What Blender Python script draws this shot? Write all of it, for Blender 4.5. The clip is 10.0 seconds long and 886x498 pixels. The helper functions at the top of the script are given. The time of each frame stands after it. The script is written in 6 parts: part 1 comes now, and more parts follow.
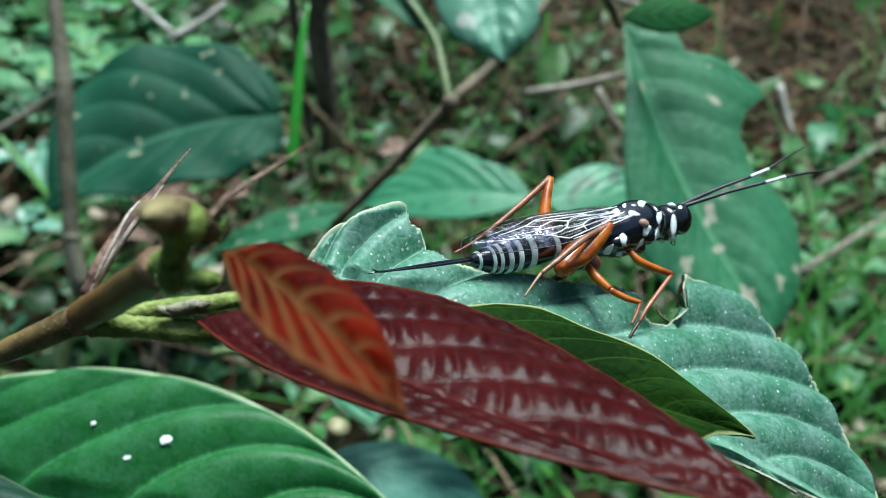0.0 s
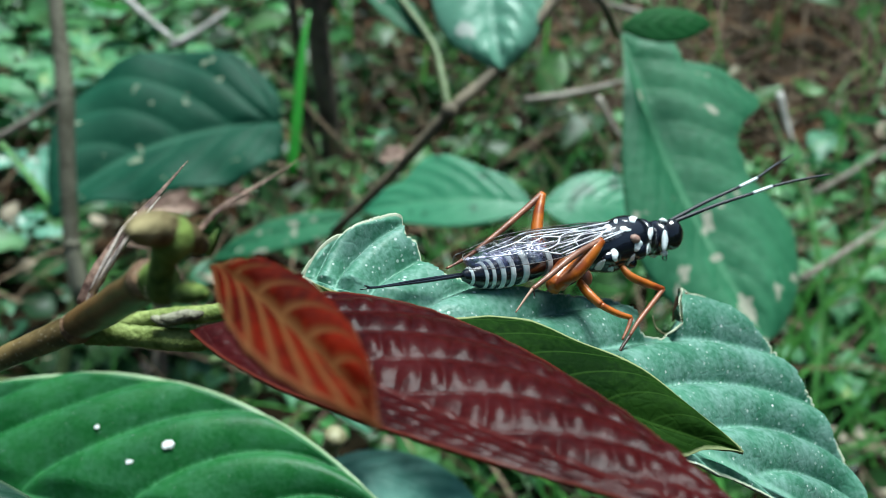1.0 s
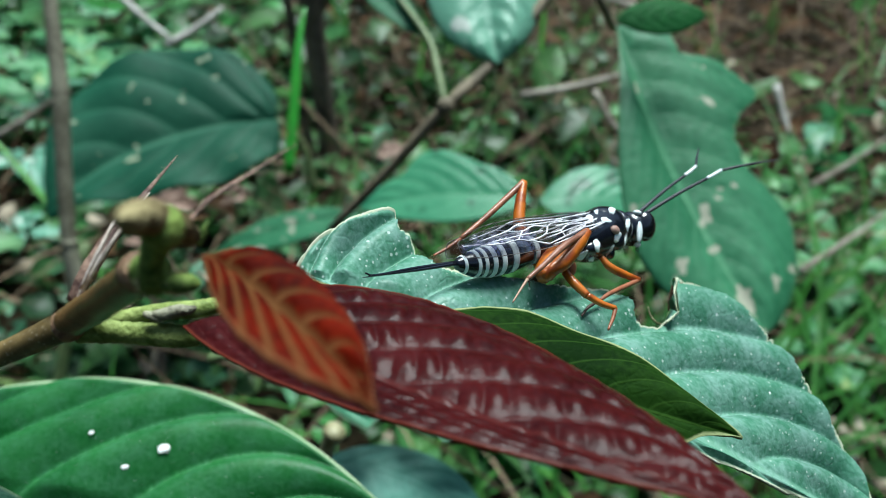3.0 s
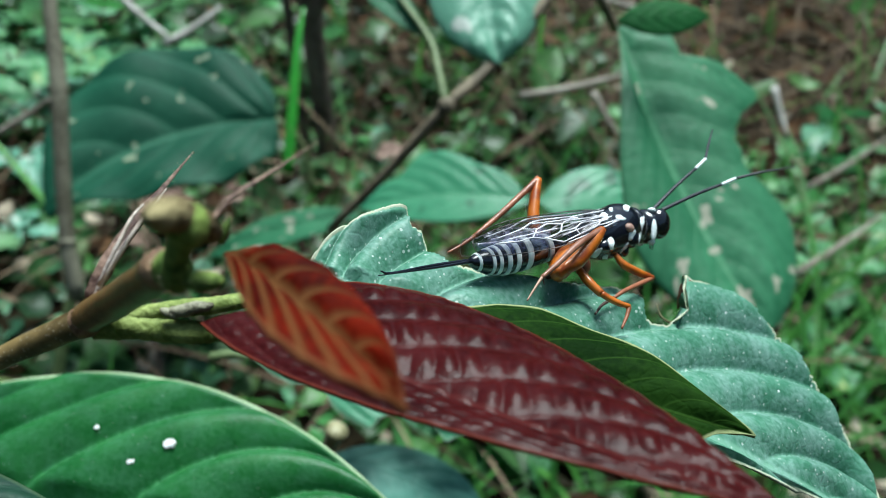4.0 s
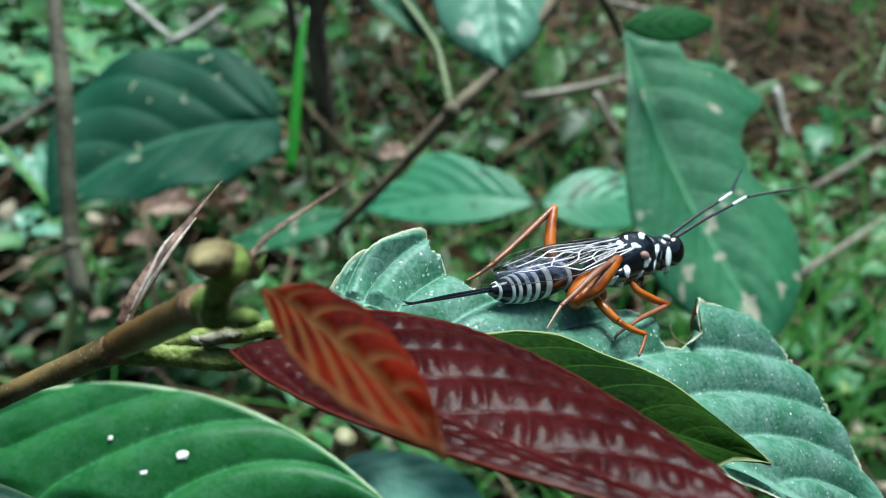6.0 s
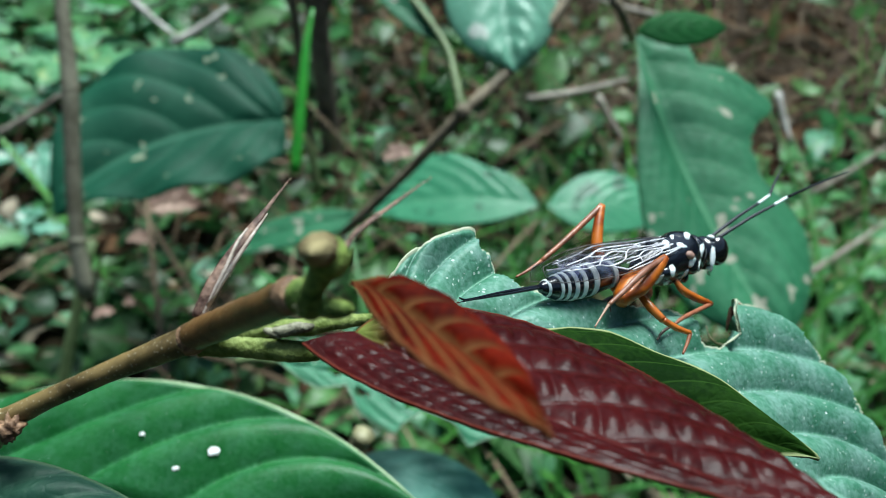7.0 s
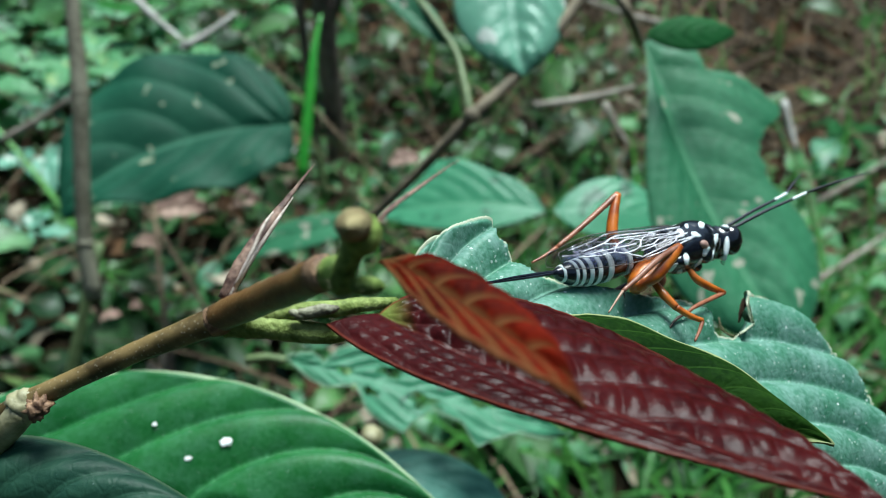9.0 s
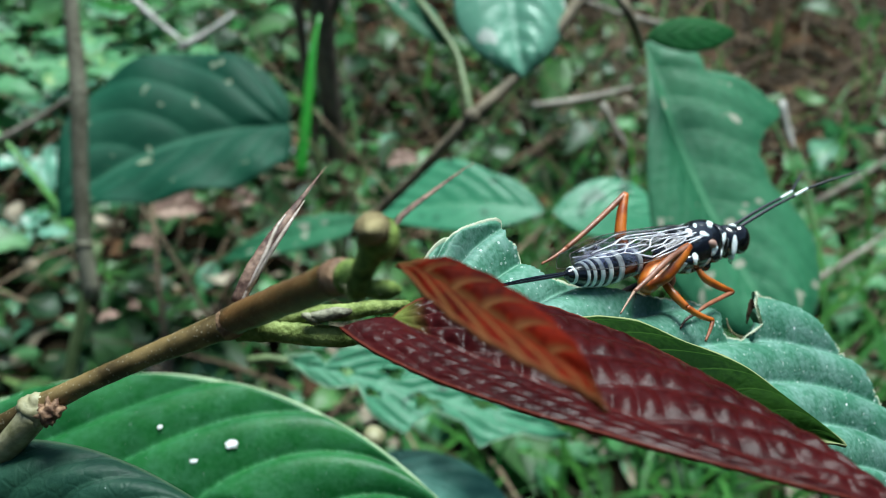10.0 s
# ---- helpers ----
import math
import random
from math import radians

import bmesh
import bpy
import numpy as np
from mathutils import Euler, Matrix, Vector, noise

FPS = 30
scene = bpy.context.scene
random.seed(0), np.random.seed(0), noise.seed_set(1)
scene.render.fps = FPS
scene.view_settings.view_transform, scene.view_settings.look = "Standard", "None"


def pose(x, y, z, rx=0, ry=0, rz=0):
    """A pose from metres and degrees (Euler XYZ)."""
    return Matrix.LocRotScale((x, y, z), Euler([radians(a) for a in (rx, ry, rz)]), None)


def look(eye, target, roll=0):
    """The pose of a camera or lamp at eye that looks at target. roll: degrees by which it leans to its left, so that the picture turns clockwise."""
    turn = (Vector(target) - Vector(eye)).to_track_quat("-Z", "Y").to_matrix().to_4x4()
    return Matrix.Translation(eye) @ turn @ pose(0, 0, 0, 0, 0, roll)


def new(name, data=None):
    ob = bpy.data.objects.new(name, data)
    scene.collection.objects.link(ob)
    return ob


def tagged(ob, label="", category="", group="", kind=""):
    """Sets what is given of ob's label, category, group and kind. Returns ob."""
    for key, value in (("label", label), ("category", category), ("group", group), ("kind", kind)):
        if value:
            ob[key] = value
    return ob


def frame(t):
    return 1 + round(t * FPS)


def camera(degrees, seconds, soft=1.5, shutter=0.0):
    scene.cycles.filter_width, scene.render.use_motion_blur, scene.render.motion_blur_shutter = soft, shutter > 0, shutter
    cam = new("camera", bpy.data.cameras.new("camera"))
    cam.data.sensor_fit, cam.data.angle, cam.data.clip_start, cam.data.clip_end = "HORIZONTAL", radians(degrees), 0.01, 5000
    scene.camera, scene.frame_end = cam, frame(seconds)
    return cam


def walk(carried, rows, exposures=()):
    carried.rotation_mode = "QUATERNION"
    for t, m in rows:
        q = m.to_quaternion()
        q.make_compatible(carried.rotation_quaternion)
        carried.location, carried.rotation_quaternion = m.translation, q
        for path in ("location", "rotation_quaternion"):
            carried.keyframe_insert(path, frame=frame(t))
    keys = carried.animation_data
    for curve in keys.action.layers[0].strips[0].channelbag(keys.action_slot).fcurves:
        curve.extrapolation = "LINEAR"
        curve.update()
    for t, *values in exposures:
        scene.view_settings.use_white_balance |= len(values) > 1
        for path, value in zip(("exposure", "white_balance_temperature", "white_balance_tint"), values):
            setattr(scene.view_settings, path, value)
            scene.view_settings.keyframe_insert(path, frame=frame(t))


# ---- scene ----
cam = camera(59.04, 10.0, soft=0.75)
cam.data.dof.use_dof = True
cam.data.dof.focus_distance = 0.0515
cam.data.dof.aperture_fstop = 51
walk(cam, [
    (0.0, pose(0.00000, 0.00000, 0.36000, 58.000, 0.000, 0.000)),
    (0.2, pose(0.00153, 0.00024, 0.36021, 58.189, 0.009, 0.274)),
    (0.5, pose(0.00275, -0.00039, 0.35930, 58.268, 0.462, 0.366)),
    (0.7, pose(0.00174, -0.00019, 0.36013, 58.385, 0.462, 0.087)),
    (1.0, pose(0.00057, -0.00025, 0.36057, 58.497, -0.055, 0.106)),
    (1.2, pose(-0.00090, -0.00133, 0.35842, 59.084, -0.145, -0.299)),
    (1.5, pose(0.00335, -0.00060, 0.36024, 57.858, 0.699, 0.315)),
    (1.7, pose(0.00234, 0.00011, 0.36004, 57.967, 0.726, 0.131)),
    (2.0, pose(0.00161, 0.00027, 0.36009, 57.967, 0.449, -0.003)),
    (2.2, pose(0.00314, 0.00037, 0.36079, 57.954, 0.799, -0.056)),
    (2.5, pose(0.00256, 0.00007, 0.36032, 58.053, 0.602, 0.036)),
    (2.7, pose(0.00157, -0.00027, 0.35990, 58.232, 0.473, -0.206)),
    (3.8, pose(0.00017, 0.00022, 0.36107, 58.200, 0.293, -0.395)),
    (4.0, pose(-0.00026, -0.00029, 0.36000, 58.260, 0.092, -0.398)),
    (4.2, pose(-0.00098, -0.00033, 0.36025, 58.416, -0.084, -0.436)),
    (4.5, pose(-0.00213, -0.00066, 0.36064, 58.366, -0.443, -0.567)),
    (4.7, pose(-0.00168, -0.00089, 0.36066, 58.378, -0.205, -0.643)),
    (5.0, pose(-0.00340, -0.00120, 0.35924, 58.392, -0.416, -0.778)),
    (5.2, pose(-0.00183, 0.00062, 0.36050, 58.272, -0.455, -0.362)),
    (5.5, pose(-0.00074, 0.00029, 0.36151, 58.096, -0.184, -0.170)),
    (5.7, pose(-0.00113, 0.00031, 0.36205, 58.058, 0.023, -0.325)),
    (6.8, pose(-0.00385, -0.00131, 0.36130, 58.374, -0.319, -0.175)),
    (7.0, pose(-0.00537, -0.00120, 0.36240, 58.225, -0.481, -0.227)),
    (7.2, pose(-0.00569, -0.00142, 0.36241, 58.369, -0.498, -0.245)),
    (7.5, pose(-0.00622, -0.00201, 0.36297, 58.419, -0.595, -0.143)),
    (7.8, pose(-0.00653, -0.00174, 0.36244, 58.474, -0.547, -0.092)),
    (8.0, pose(-0.00684, -0.00205, 0.36178, 58.559, -0.681, -0.084)),
    (8.2, pose(-0.00651, -0.00190, 0.36240, 58.500, -0.487, -0.075)),
    (8.5, pose(-0.00579, -0.00207, 0.36200, 58.609, -0.495, 0.110)),
    (9.0, pose(-0.00644, -0.00248, 0.36158, 58.775, -0.664, 0.239)),
    (9.2, pose(-0.00680, -0.00274, 0.36183, 58.728, -0.692, 0.135)),
    (9.5, pose(-0.00588, -0.00320, 0.36100, 58.902, -0.491, 0.230)),
    (10.0, pose(-0.00734, -0.00242, 0.36168, 58.800, -0.773, 0.070)),
], exposures=[(0, 0.6, 5800, -4), (10, 0.6, 5800, -4)])

# ---- light ----
world = bpy.data.worlds.new("overcast_sky")
scene.world = world
world.use_nodes = True
wn = world.node_tree
sky = wn.nodes.new("ShaderNodeTexSky")
sky.sky_type = "NISHITA"
sky.sun_disc = False
sky.sun_elevation = radians(70)
sky.sun_rotation = radians(13)
sky.air_density, sky.dust_density, sky.ozone_density = 1.2, 2.5, 1.5
wn.links.new(sky.outputs["Color"], wn.nodes["Background"].inputs["Color"])
wn.nodes["Background"].inputs["Strength"].default_value = 0.066

sun_data = bpy.data.lights.new("sun", "SUN")
sun_data.energy, sun_data.angle, sun_data.color = 4.9, radians(30), (1.0, 0.98, 0.94)
sun = new("sun", sun_data)
sun.matrix_world = look((0.4, 1.0, 3.0), (0.0, 0.1, 0.3))


# ---- materials ----
def nodes_of(name):
    m = bpy.data.materials.new(name)
    m.use_nodes = True
    return m, m.node_tree, m.node_tree.nodes["Principled BSDF"]


def link(nt, a, b):
    nt.links.new(a, b)


def math_node(nt, op, a, b=None, c=None):
    n = nt.nodes.new("ShaderNodeMath")
    n.operation = op
    for i, v in enumerate((a, b, c)):
        if v is None:
            continue
        if isinstance(v, (int, float)):
            n.inputs[i].default_value = v
        else:
            link(nt, v, n.inputs[i])
    return n.outputs[0]


def step_node(nt, v, lo, hi, a=0.0, b=1.0):
    n = nt.nodes.new("ShaderNodeMapRange")
    n.interpolation_type = "SMOOTHSTEP"
    for i, q in enumerate((lo, hi, a, b)):
        n.inputs[i + 1].default_value = q
    link(nt, v, n.inputs[0])
    return n.outputs[0]


def mix_node(nt, f, a, b):
    n = nt.nodes.new("ShaderNodeMix")
    n.data_type = "RGBA"
    if isinstance(f, (int, float)):
        n.inputs[0].default_value = f
    else:
        link(nt, f, n.inputs[0])
    for i, v in ((6, a), (7, b)):
        if isinstance(v, tuple):
            n.inputs[i].default_value = (*v, 1)
        else:
            link(nt, v, n.inputs[i])
    return n.outputs[2]


def noise_node(nt, scale, detail=3, coord=None, rough=0.55):
    n = nt.nodes.new("ShaderNodeTexNoise")
    n.inputs["Scale"].default_value = scale
    n.inputs["Detail"].default_value = detail
    n.inputs["Roughness"].default_value = rough
    if coord is None:
        coord = nt.nodes.new("ShaderNodeTexCoord").outputs["Object"]
    link(nt, coord, n.inputs["Vector"])
    return n.outputs[0]


def bump_node(nt, height, strength, distance, bsdf):
    n = nt.nodes.new("ShaderNodeBump")
    n.inputs["Strength"].default_value = strength
    n.inputs["Distance"].default_value = distance
    link(nt, height, n.inputs["Height"])
    link(nt, n.outputs[0], bsdf.inputs["Normal"])


def organic(name, dark, light, rough, big, fine, bump=0.3, depth=0.0002, spec=0.5):
    """A natural surface: two colours mixed by noise at two scales, with fine relief."""
    m, nt, b = nodes_of(name)
    f = math_node(nt, "ADD", math_node(nt, "MULTIPLY", noise_node(nt, big), 0.65), math_node(nt, "MULTIPLY", noise_node(nt, fine, 4), 0.35))
    link(nt, mix_node(nt, step_node(nt, f, 0.36, 0.64), dark, light), b.inputs["Base Color"])
    b.inputs["Roughness"].default_value = rough
    b.inputs["Specular IOR Level"].default_value = spec
    bump_node(nt, noise_node(nt, fine, 4), bump, depth, b)
    return m


def stalky(name, dark, light, scar, rough=0.5):
    """Bark of a young twig: noise stretched along it, with pale lenticels."""
    m, nt, b = nodes_of(name)
    f = noise_node(nt, 420, 4)
    g = noise_node(nt, 2600, 3)
    col = mix_node(nt, step_node(nt, f, 0.35, 0.65), dark, light)
    v = nt.nodes.new("ShaderNodeTexVoronoi")
    v.inputs["Scale"].default_value = 3800
    link(nt, nt.nodes.new("ShaderNodeTexCoord").outputs["Object"], v.inputs["Vector"])
    dots = step_node(nt, v.outputs["Distance"], 0.1, 0.3, 0.4, 0.0)
    link(nt, mix_node(nt, dots, col, scar), b.inputs["Base Color"])
    b.inputs["Roughness"].default_value = rough
    bump_node(nt, math_node(nt, "ADD", g, dots), 0.45, 0.00006, b)
    return m


def leaf_material(name, dark, light, vein, rim, veins, slant, rough=0.42, glow=0.25, glow_col=(0.1, 0.3, 0.05), specks=0.0, blotch=None, blotch_at=0.66,
                  grain=2400, unit=1.0, vein_w=0.07, spec=0.35, foot=None, bend=1.4, net=0.0, dust=None, mid_w=0.04,
                  fan=None, edge_w=0.24, blotch_scale=640, vein_mix=0.55, blotch_grow=0.0):
    """A leaf blade: green mottling, paler lateral veins and midrib from its UV, a pale dry rim, dust specks, translucent."""
    m, nt, b = nodes_of(name)
    uv = nt.nodes.new("ShaderNodeSeparateXYZ")
    link(nt, nt.nodes.new("ShaderNodeUVMap").outputs[0], uv.inputs[0])
    across = math_node(nt, "ABSOLUTE", math_node(nt, "MULTIPLY_ADD", uv.outputs[0], 2.0, -1.0))
    swing = math_node(nt, "MULTIPLY", math_node(nt, "POWER", across, bend), -slant)
    if fan:
        spread = math_node(nt, "MULTIPLY_ADD", uv.outputs[1], fan[1], fan[0])
        spread.node.use_clamp = True
        swing = math_node(nt, "MULTIPLY", swing, spread)
    ph = math_node(nt, "MULTIPLY", math_node(nt, "ADD", swing, uv.outputs[1]), float(veins))
    if fan:
        ph = math_node(nt, "MULTIPLY_ADD", math_node(nt, "EXPONENT", math_node(nt, "DIVIDE", uv.outputs[1], -0.07)), -fan[2], math_node(nt, "ADD", ph, fan[2]))
    near = math_node(nt, "SUBTRACT", 0.5, math_node(nt, "ABSOLUTE", math_node(nt, "SUBTRACT", math_node(nt, "FRACT", ph), 0.5)))
    lateral = step_node(nt, near, 0.0, vein_w, vein_mix, 0.0)
    mid = step_node(nt, across, mid_w * 0.3, mid_w, 0.9, 0.0)
    lines = math_node(nt, "MAXIMUM", lateral, mid)
    big, fine = noise_node(nt, 160 * unit, 3), noise_node(nt, grain * unit, 4)
    f = math_node(nt, "ADD", math_node(nt, "MULTIPLY", big, 0.6), math_node(nt, "MULTIPLY", fine, 0.4))
    col = mix_node(nt, step_node(nt, f, 0.36, 0.64), dark, light)
    col = mix_node(nt, lines, col, vein)
    if dust:
        film = math_node(nt, "MULTIPLY", step_node(nt, math_node(nt, "ADD", math_node(nt, "MULTIPLY", noise_node(nt, 420 * unit, 4), 0.6), math_node(nt, "MULTIPLY", fine, 0.4)), 0.38, 0.66), dust[3])
        col = mix_node(nt, film, col, dust[:3])
    if blotch:
        bl = step_node(nt, math_node(nt, "MULTIPLY_ADD", uv.outputs[1], blotch_grow, noise_node(nt, blotch_scale * unit, 2)), blotch_at, blotch_at + 0.03)
        col = mix_node(nt, bl, col, blotch)
    if foot:
        col = mix_node(nt, math_node(nt, "MULTIPLY", step_node(nt, uv.outputs[0], 0.47, 0.53), step_node(nt, math_node(nt, "MULTIPLY_ADD", big, 0.08, uv.outputs[1]), 0.05, 0.15, 1.0, 0.0)), col, foot)
    at = nt.nodes.new("ShaderNodeAttribute")
    at.attribute_name = "rim"
    edge = step_node(nt, math_node(nt, "MULTIPLY_ADD", fine, -0.12, at.outputs["Fac"]), 0.02, edge_w, 0.85, 0.0)
    col = mix_node(nt, edge, col, rim)
    if specks:
        v = nt.nodes.new("ShaderNodeTexVoronoi")
        v.inputs["Scale"].default_value = 620 * unit
        link(nt, nt.nodes.new("ShaderNodeTexCoord").outputs["Object"], v.inputs["Vector"])
        sc = nt.nodes.new("ShaderNodeSeparateColor")
        link(nt, v.outputs["Color"], sc.inputs[0])
        size = math_node(nt, "MULTIPLY", math_node(nt, "POWER", sc.outputs[0], 5.0), specks)
        dot = math_node(nt, "LESS_THAN", v.outputs["Distance"], size)
        v2 = nt.nodes.new("ShaderNodeTexVoronoi")
        v2.inputs["Scale"].default_value = 3000 * unit
        link(nt, nt.nodes.new("ShaderNodeTexCoord").outputs["Object"], v2.inputs["Vector"])
        sc2 = nt.nodes.new("ShaderNodeSeparateColor")
        link(nt, v2.outputs["Color"], sc2.inputs[0])
        fine_dot = math_node(nt, "LESS_THAN", v2.outputs["Distance"], math_node(nt, "MULTIPLY", math_node(nt, "POWER", sc2.outputs[1], 5.0), specks * 3.4))
        dark_dot = math_node(nt, "LESS_THAN", v2.outputs["Distance"], math_node(nt, "MULTIPLY", math_node(nt, "POWER", sc2.outputs[2], 7.0), specks * 1.1))
        col = mix_node(nt, math_node(nt, "MULTIPLY", fine_dot, 0.75), col, (0.55, 0.64, 0.58))
        col = mix_node(nt, math_node(nt, "MULTIPLY", dark_dot, 0.7), col, (0.02, 0.03, 0.015))
        col = mix_node(nt, dot, col, (0.75, 0.8, 0.78))
    link(nt, col, b.inputs["Base Color"])
    b.inputs["Roughness"].default_value = rough
    b.inputs["Specular IOR Level"].default_value = spec
    relief = math_node(nt, "ADD", fine, math_node(nt, "MULTIPLY", lines, 0.5))
    if net:
        mesh = nt.nodes.new("ShaderNodeTexVoronoi")
        mesh.feature = "DISTANCE_TO_EDGE"
        mesh.inputs["Scale"].default_value = 1100 * unit
        link(nt, nt.nodes.new("ShaderNodeTexCoord").outputs["Object"], mesh.inputs["Vector"])
        relief = math_node(nt, "ADD", relief, math_node(nt, "MULTIPLY", step_node(nt, mesh.outputs["Distance"], 0.0, 0.16), net))
    bump_node(nt, relief, 0.5, 0.00009 / unit, b)
    tr = nt.nodes.new("ShaderNodeBsdfTranslucent")
    tr.inputs[0].default_value = (*glow_col, 1)
    ms = nt.nodes.new("ShaderNodeMixShader")
    ms.inputs[0].default_value = glow
    link(nt, b.outputs[0], ms.inputs[1])
    link(nt, tr.outputs[0], ms.inputs[2])
    link(nt, ms.outputs[0], nt.nodes["Material Output"].inputs[0])
    return m


def scatter_material(name, cols, rough=0.5, glow=0.2, spec=0.3):
    """Foliage or litter in one mesh: each piece takes a colour of its own."""
    m, nt, b = nodes_of(name)
    geo = nt.nodes.new("ShaderNodeNewGeometry")
    ramp = nt.nodes.new("ShaderNodeValToRGB")
    ramp.color_ramp.interpolation = "LINEAR"
    while len(ramp.color_ramp.elements) < len(cols):
        ramp.color_ramp.elements.new(0.5)
    for i, c in enumerate(cols):
        ramp.color_ramp.elements[i].position = i / (len(cols) - 1)
        ramp.color_ramp.elements[i].color = (*c, 1)
    link(nt, geo.outputs["Random Per Island"], ramp.inputs[0])
    f = noise_node(nt, 70, 3)
    col = mix_node(nt, step_node(nt, f, 0.35, 0.7, 0.0, 0.45), ramp.outputs[0], (0.02, 0.02, 0.012))
    link(nt, col, b.inputs["Base Color"])
    b.inputs["Roughness"].default_value = rough
    b.inputs["Specular IOR Level"].default_value = spec
    bump_node(nt, noise_node(nt, 400, 3), 0.3, 0.0004, b)
    tr = nt.nodes.new("ShaderNodeBsdfTranslucent")
    link(nt, ramp.outputs[0], tr.inputs[0])
    ms = nt.nodes.new("ShaderNodeMixShader")
    ms.inputs[0].default_value = glow
    link(nt, b.outputs[0], ms.inputs[1])
    link(nt, tr.outputs[0], ms.inputs[2])
    link(nt, ms.outputs[0], nt.nodes["Material Output"].inputs[0])
    return m


def shell(name, col, rough, coat=0.0, tint=None, bump=0.15, scale=6000):
    """Insect cuticle: glossy, with minute pitting."""
    m, nt, b = nodes_of(name)
    f = noise_node(nt, 900, 3)
    link(nt, mix_node(nt, step_node(nt, f, 0.4, 0.65), col, tint or col), b.inputs["Base Color"])
    b.inputs["Roughness"].default_value = rough
    b.inputs["Coat Weight"].default_value = coat
    b.inputs["Coat Roughness"].default_value = 0.055
    bump_node(nt, noise_node(nt, scale, 2), bump, 0.00003, b)
    return m


BARK = stalky("young_bark", (0.055, 0.036, 0.012), (0.21, 0.145, 0.055), (0.5, 0.44, 0.32), 0.42)
BARK_DARK = stalky("shoot_bark", (0.10, 0.045, 0.016), (0.17, 0.085, 0.03), (0.3, 0.22, 0.12), 0.35)
NODE_GREEN = organic("green_node", (0.04, 0.075, 0.012), (0.24, 0.32, 0.075), 0.7, 600, 2800, 0.6, 0.0003, 0.2)
NODE_PALE = organic("pale_node", (0.17, 0.16, 0.07), (0.36, 0.33, 0.2), 0.55, 500, 2500)
PETIOLE = organic("petiole_green", (0.10, 0.14, 0.025), (0.3, 0.36, 0.11), 0.6, 450, 2800, 0.6, 0.0003, 0.25)
BLEACHED_WOOD = organic("bleached_stick", (0.3, 0.28, 0.25), (0.6, 0.57, 0.53), 0.7, 60, 400, 0.5, 0.0006)
PALE_WOOD = organic("weathered_stick", (0.11, 0.085, 0.06), (0.36, 0.32, 0.27), 0.75, 60, 400, 0.5, 0.0006)
SCAR = organic("leaf_scar", (0.09, 0.04, 0.02), (0.30, 0.18, 0.10), 0.7, 900, 3500, 0.6)
BUD_BROWN = organic("bud_scale", (0.09, 0.065, 0.028), (0.34, 0.28, 0.14), 0.8, 520, 2600, 0.8, 0.0003, 0.2)
DRY_SCALE = organic("dry_scale", (0.07, 0.06, 0.035), (0.3, 0.29, 0.2), 0.7, 900, 3200, 0.7)
HUSK_EDGE = organic("husk_margin", (0.34, 0.27, 0.22), (0.58, 0.5, 0.44), 0.6, 700, 2800, 0.5)
HUSK = organic("dry_stipule", (0.07, 0.032, 0.024), (0.29, 0.18, 0.13), 0.65, 700, 2800, 0.5)
GREEN_WASP_LEAF = leaf_material("bluish_green_blade", (0.052, 0.165, 0.098), (0.098, 0.255, 0.165), (0.18, 0.355, 0.25), (0.58, 0.58, 0.42), 9, 0.33,
                                rough=0.45, specks=0.11, net=0.3, dust=(0.36, 0.5, 0.48, 0.36), glow=0.15, glow_col=(0.08, 0.3, 0.1), fan=(0.3, 1.75, 2.0), spec=0.33)
GREEN_BROAD = leaf_material("fresh_green_blade", (0.014, 0.095, 0.018), (0.03, 0.15, 0.036), (0.08, 0.26, 0.09), (0.45, 0.55, 0.34), 6, 0.4,
                            rough=0.4, specks=0.045, net=0.25, glow=0.2, glow_col=(0.05, 0.3, 0.05), vein_w=0.035, edge_w=0.6, spec=0.25, dust=(0.16, 0.34, 0.24, 0.16))
GREEN_DARK = leaf_material("dark_green_blade", (0.004, 0.016, 0.0015), (0.013, 0.038, 0.004), (0.03, 0.07, 0.01), (0.32, 0.36, 0.17), 9, 0.3,
                           rough=0.7, spec=0.04, net=0.4, glow=0.12, glow_col=(0.1, 0.25, 0.03))
GREEN_CORNER = leaf_material("old_green_blade", (0.012, 0.05, 0.03), (0.024, 0.075, 0.042), (0.03, 0.09, 0.05), (0.08, 0.14, 0.07), 8, 0.3, rough=0.55, glow=0.1,
                             specks=0.03, net=0.3)
RED_BLADE = leaf_material("red_young_blade", (0.02, 0.0023, 0.0027), (0.047, 0.0053, 0.0057), (0.058, 0.009, 0.008), (0.12, 0.024, 0.014), 5.5, 0.7,
                          rough=0.29, glow=0.08, glow_col=(0.4, 0.04, 0.015), vein_w=0.05, foot=(0.15, 0.19, 0.04), spec=0.085, bend=1.05, net=0.1, edge_w=0.2)
ORANGE_BLADE = leaf_material("orange_young_blade", (0.032, 0.0015, 0.0003), (0.12, 0.0065, 0.0008), (0.115, 0.05, 0.016), (0.14, 0.055, 0.022), 7, 0.34,
                             rough=0.7, glow=0.14, glow_col=(0.4, 0.04, 0.008), vein_w=0.26, spec=0.05, foot=(0.16, 0.11, 0.035), mid_w=0.14, vein_mix=0.9)


# ---- mesh helpers ----
PLANT = pose(0, 0, 0.36, -32, 0, 0)      # leaning axes of the shrub: x along the shoot, y away, z up; millimetres below


def V(p):
    return np.array(p, float)


def join(*pieces):
    vs, fs, n = [], [], 0
    for v, f in pieces:
        v = np.asarray(v, float)
        vs.append(v)
        fs += [tuple(i + n for i in q) for q in f]
        n += len(v)
    return np.concatenate(vs), fs


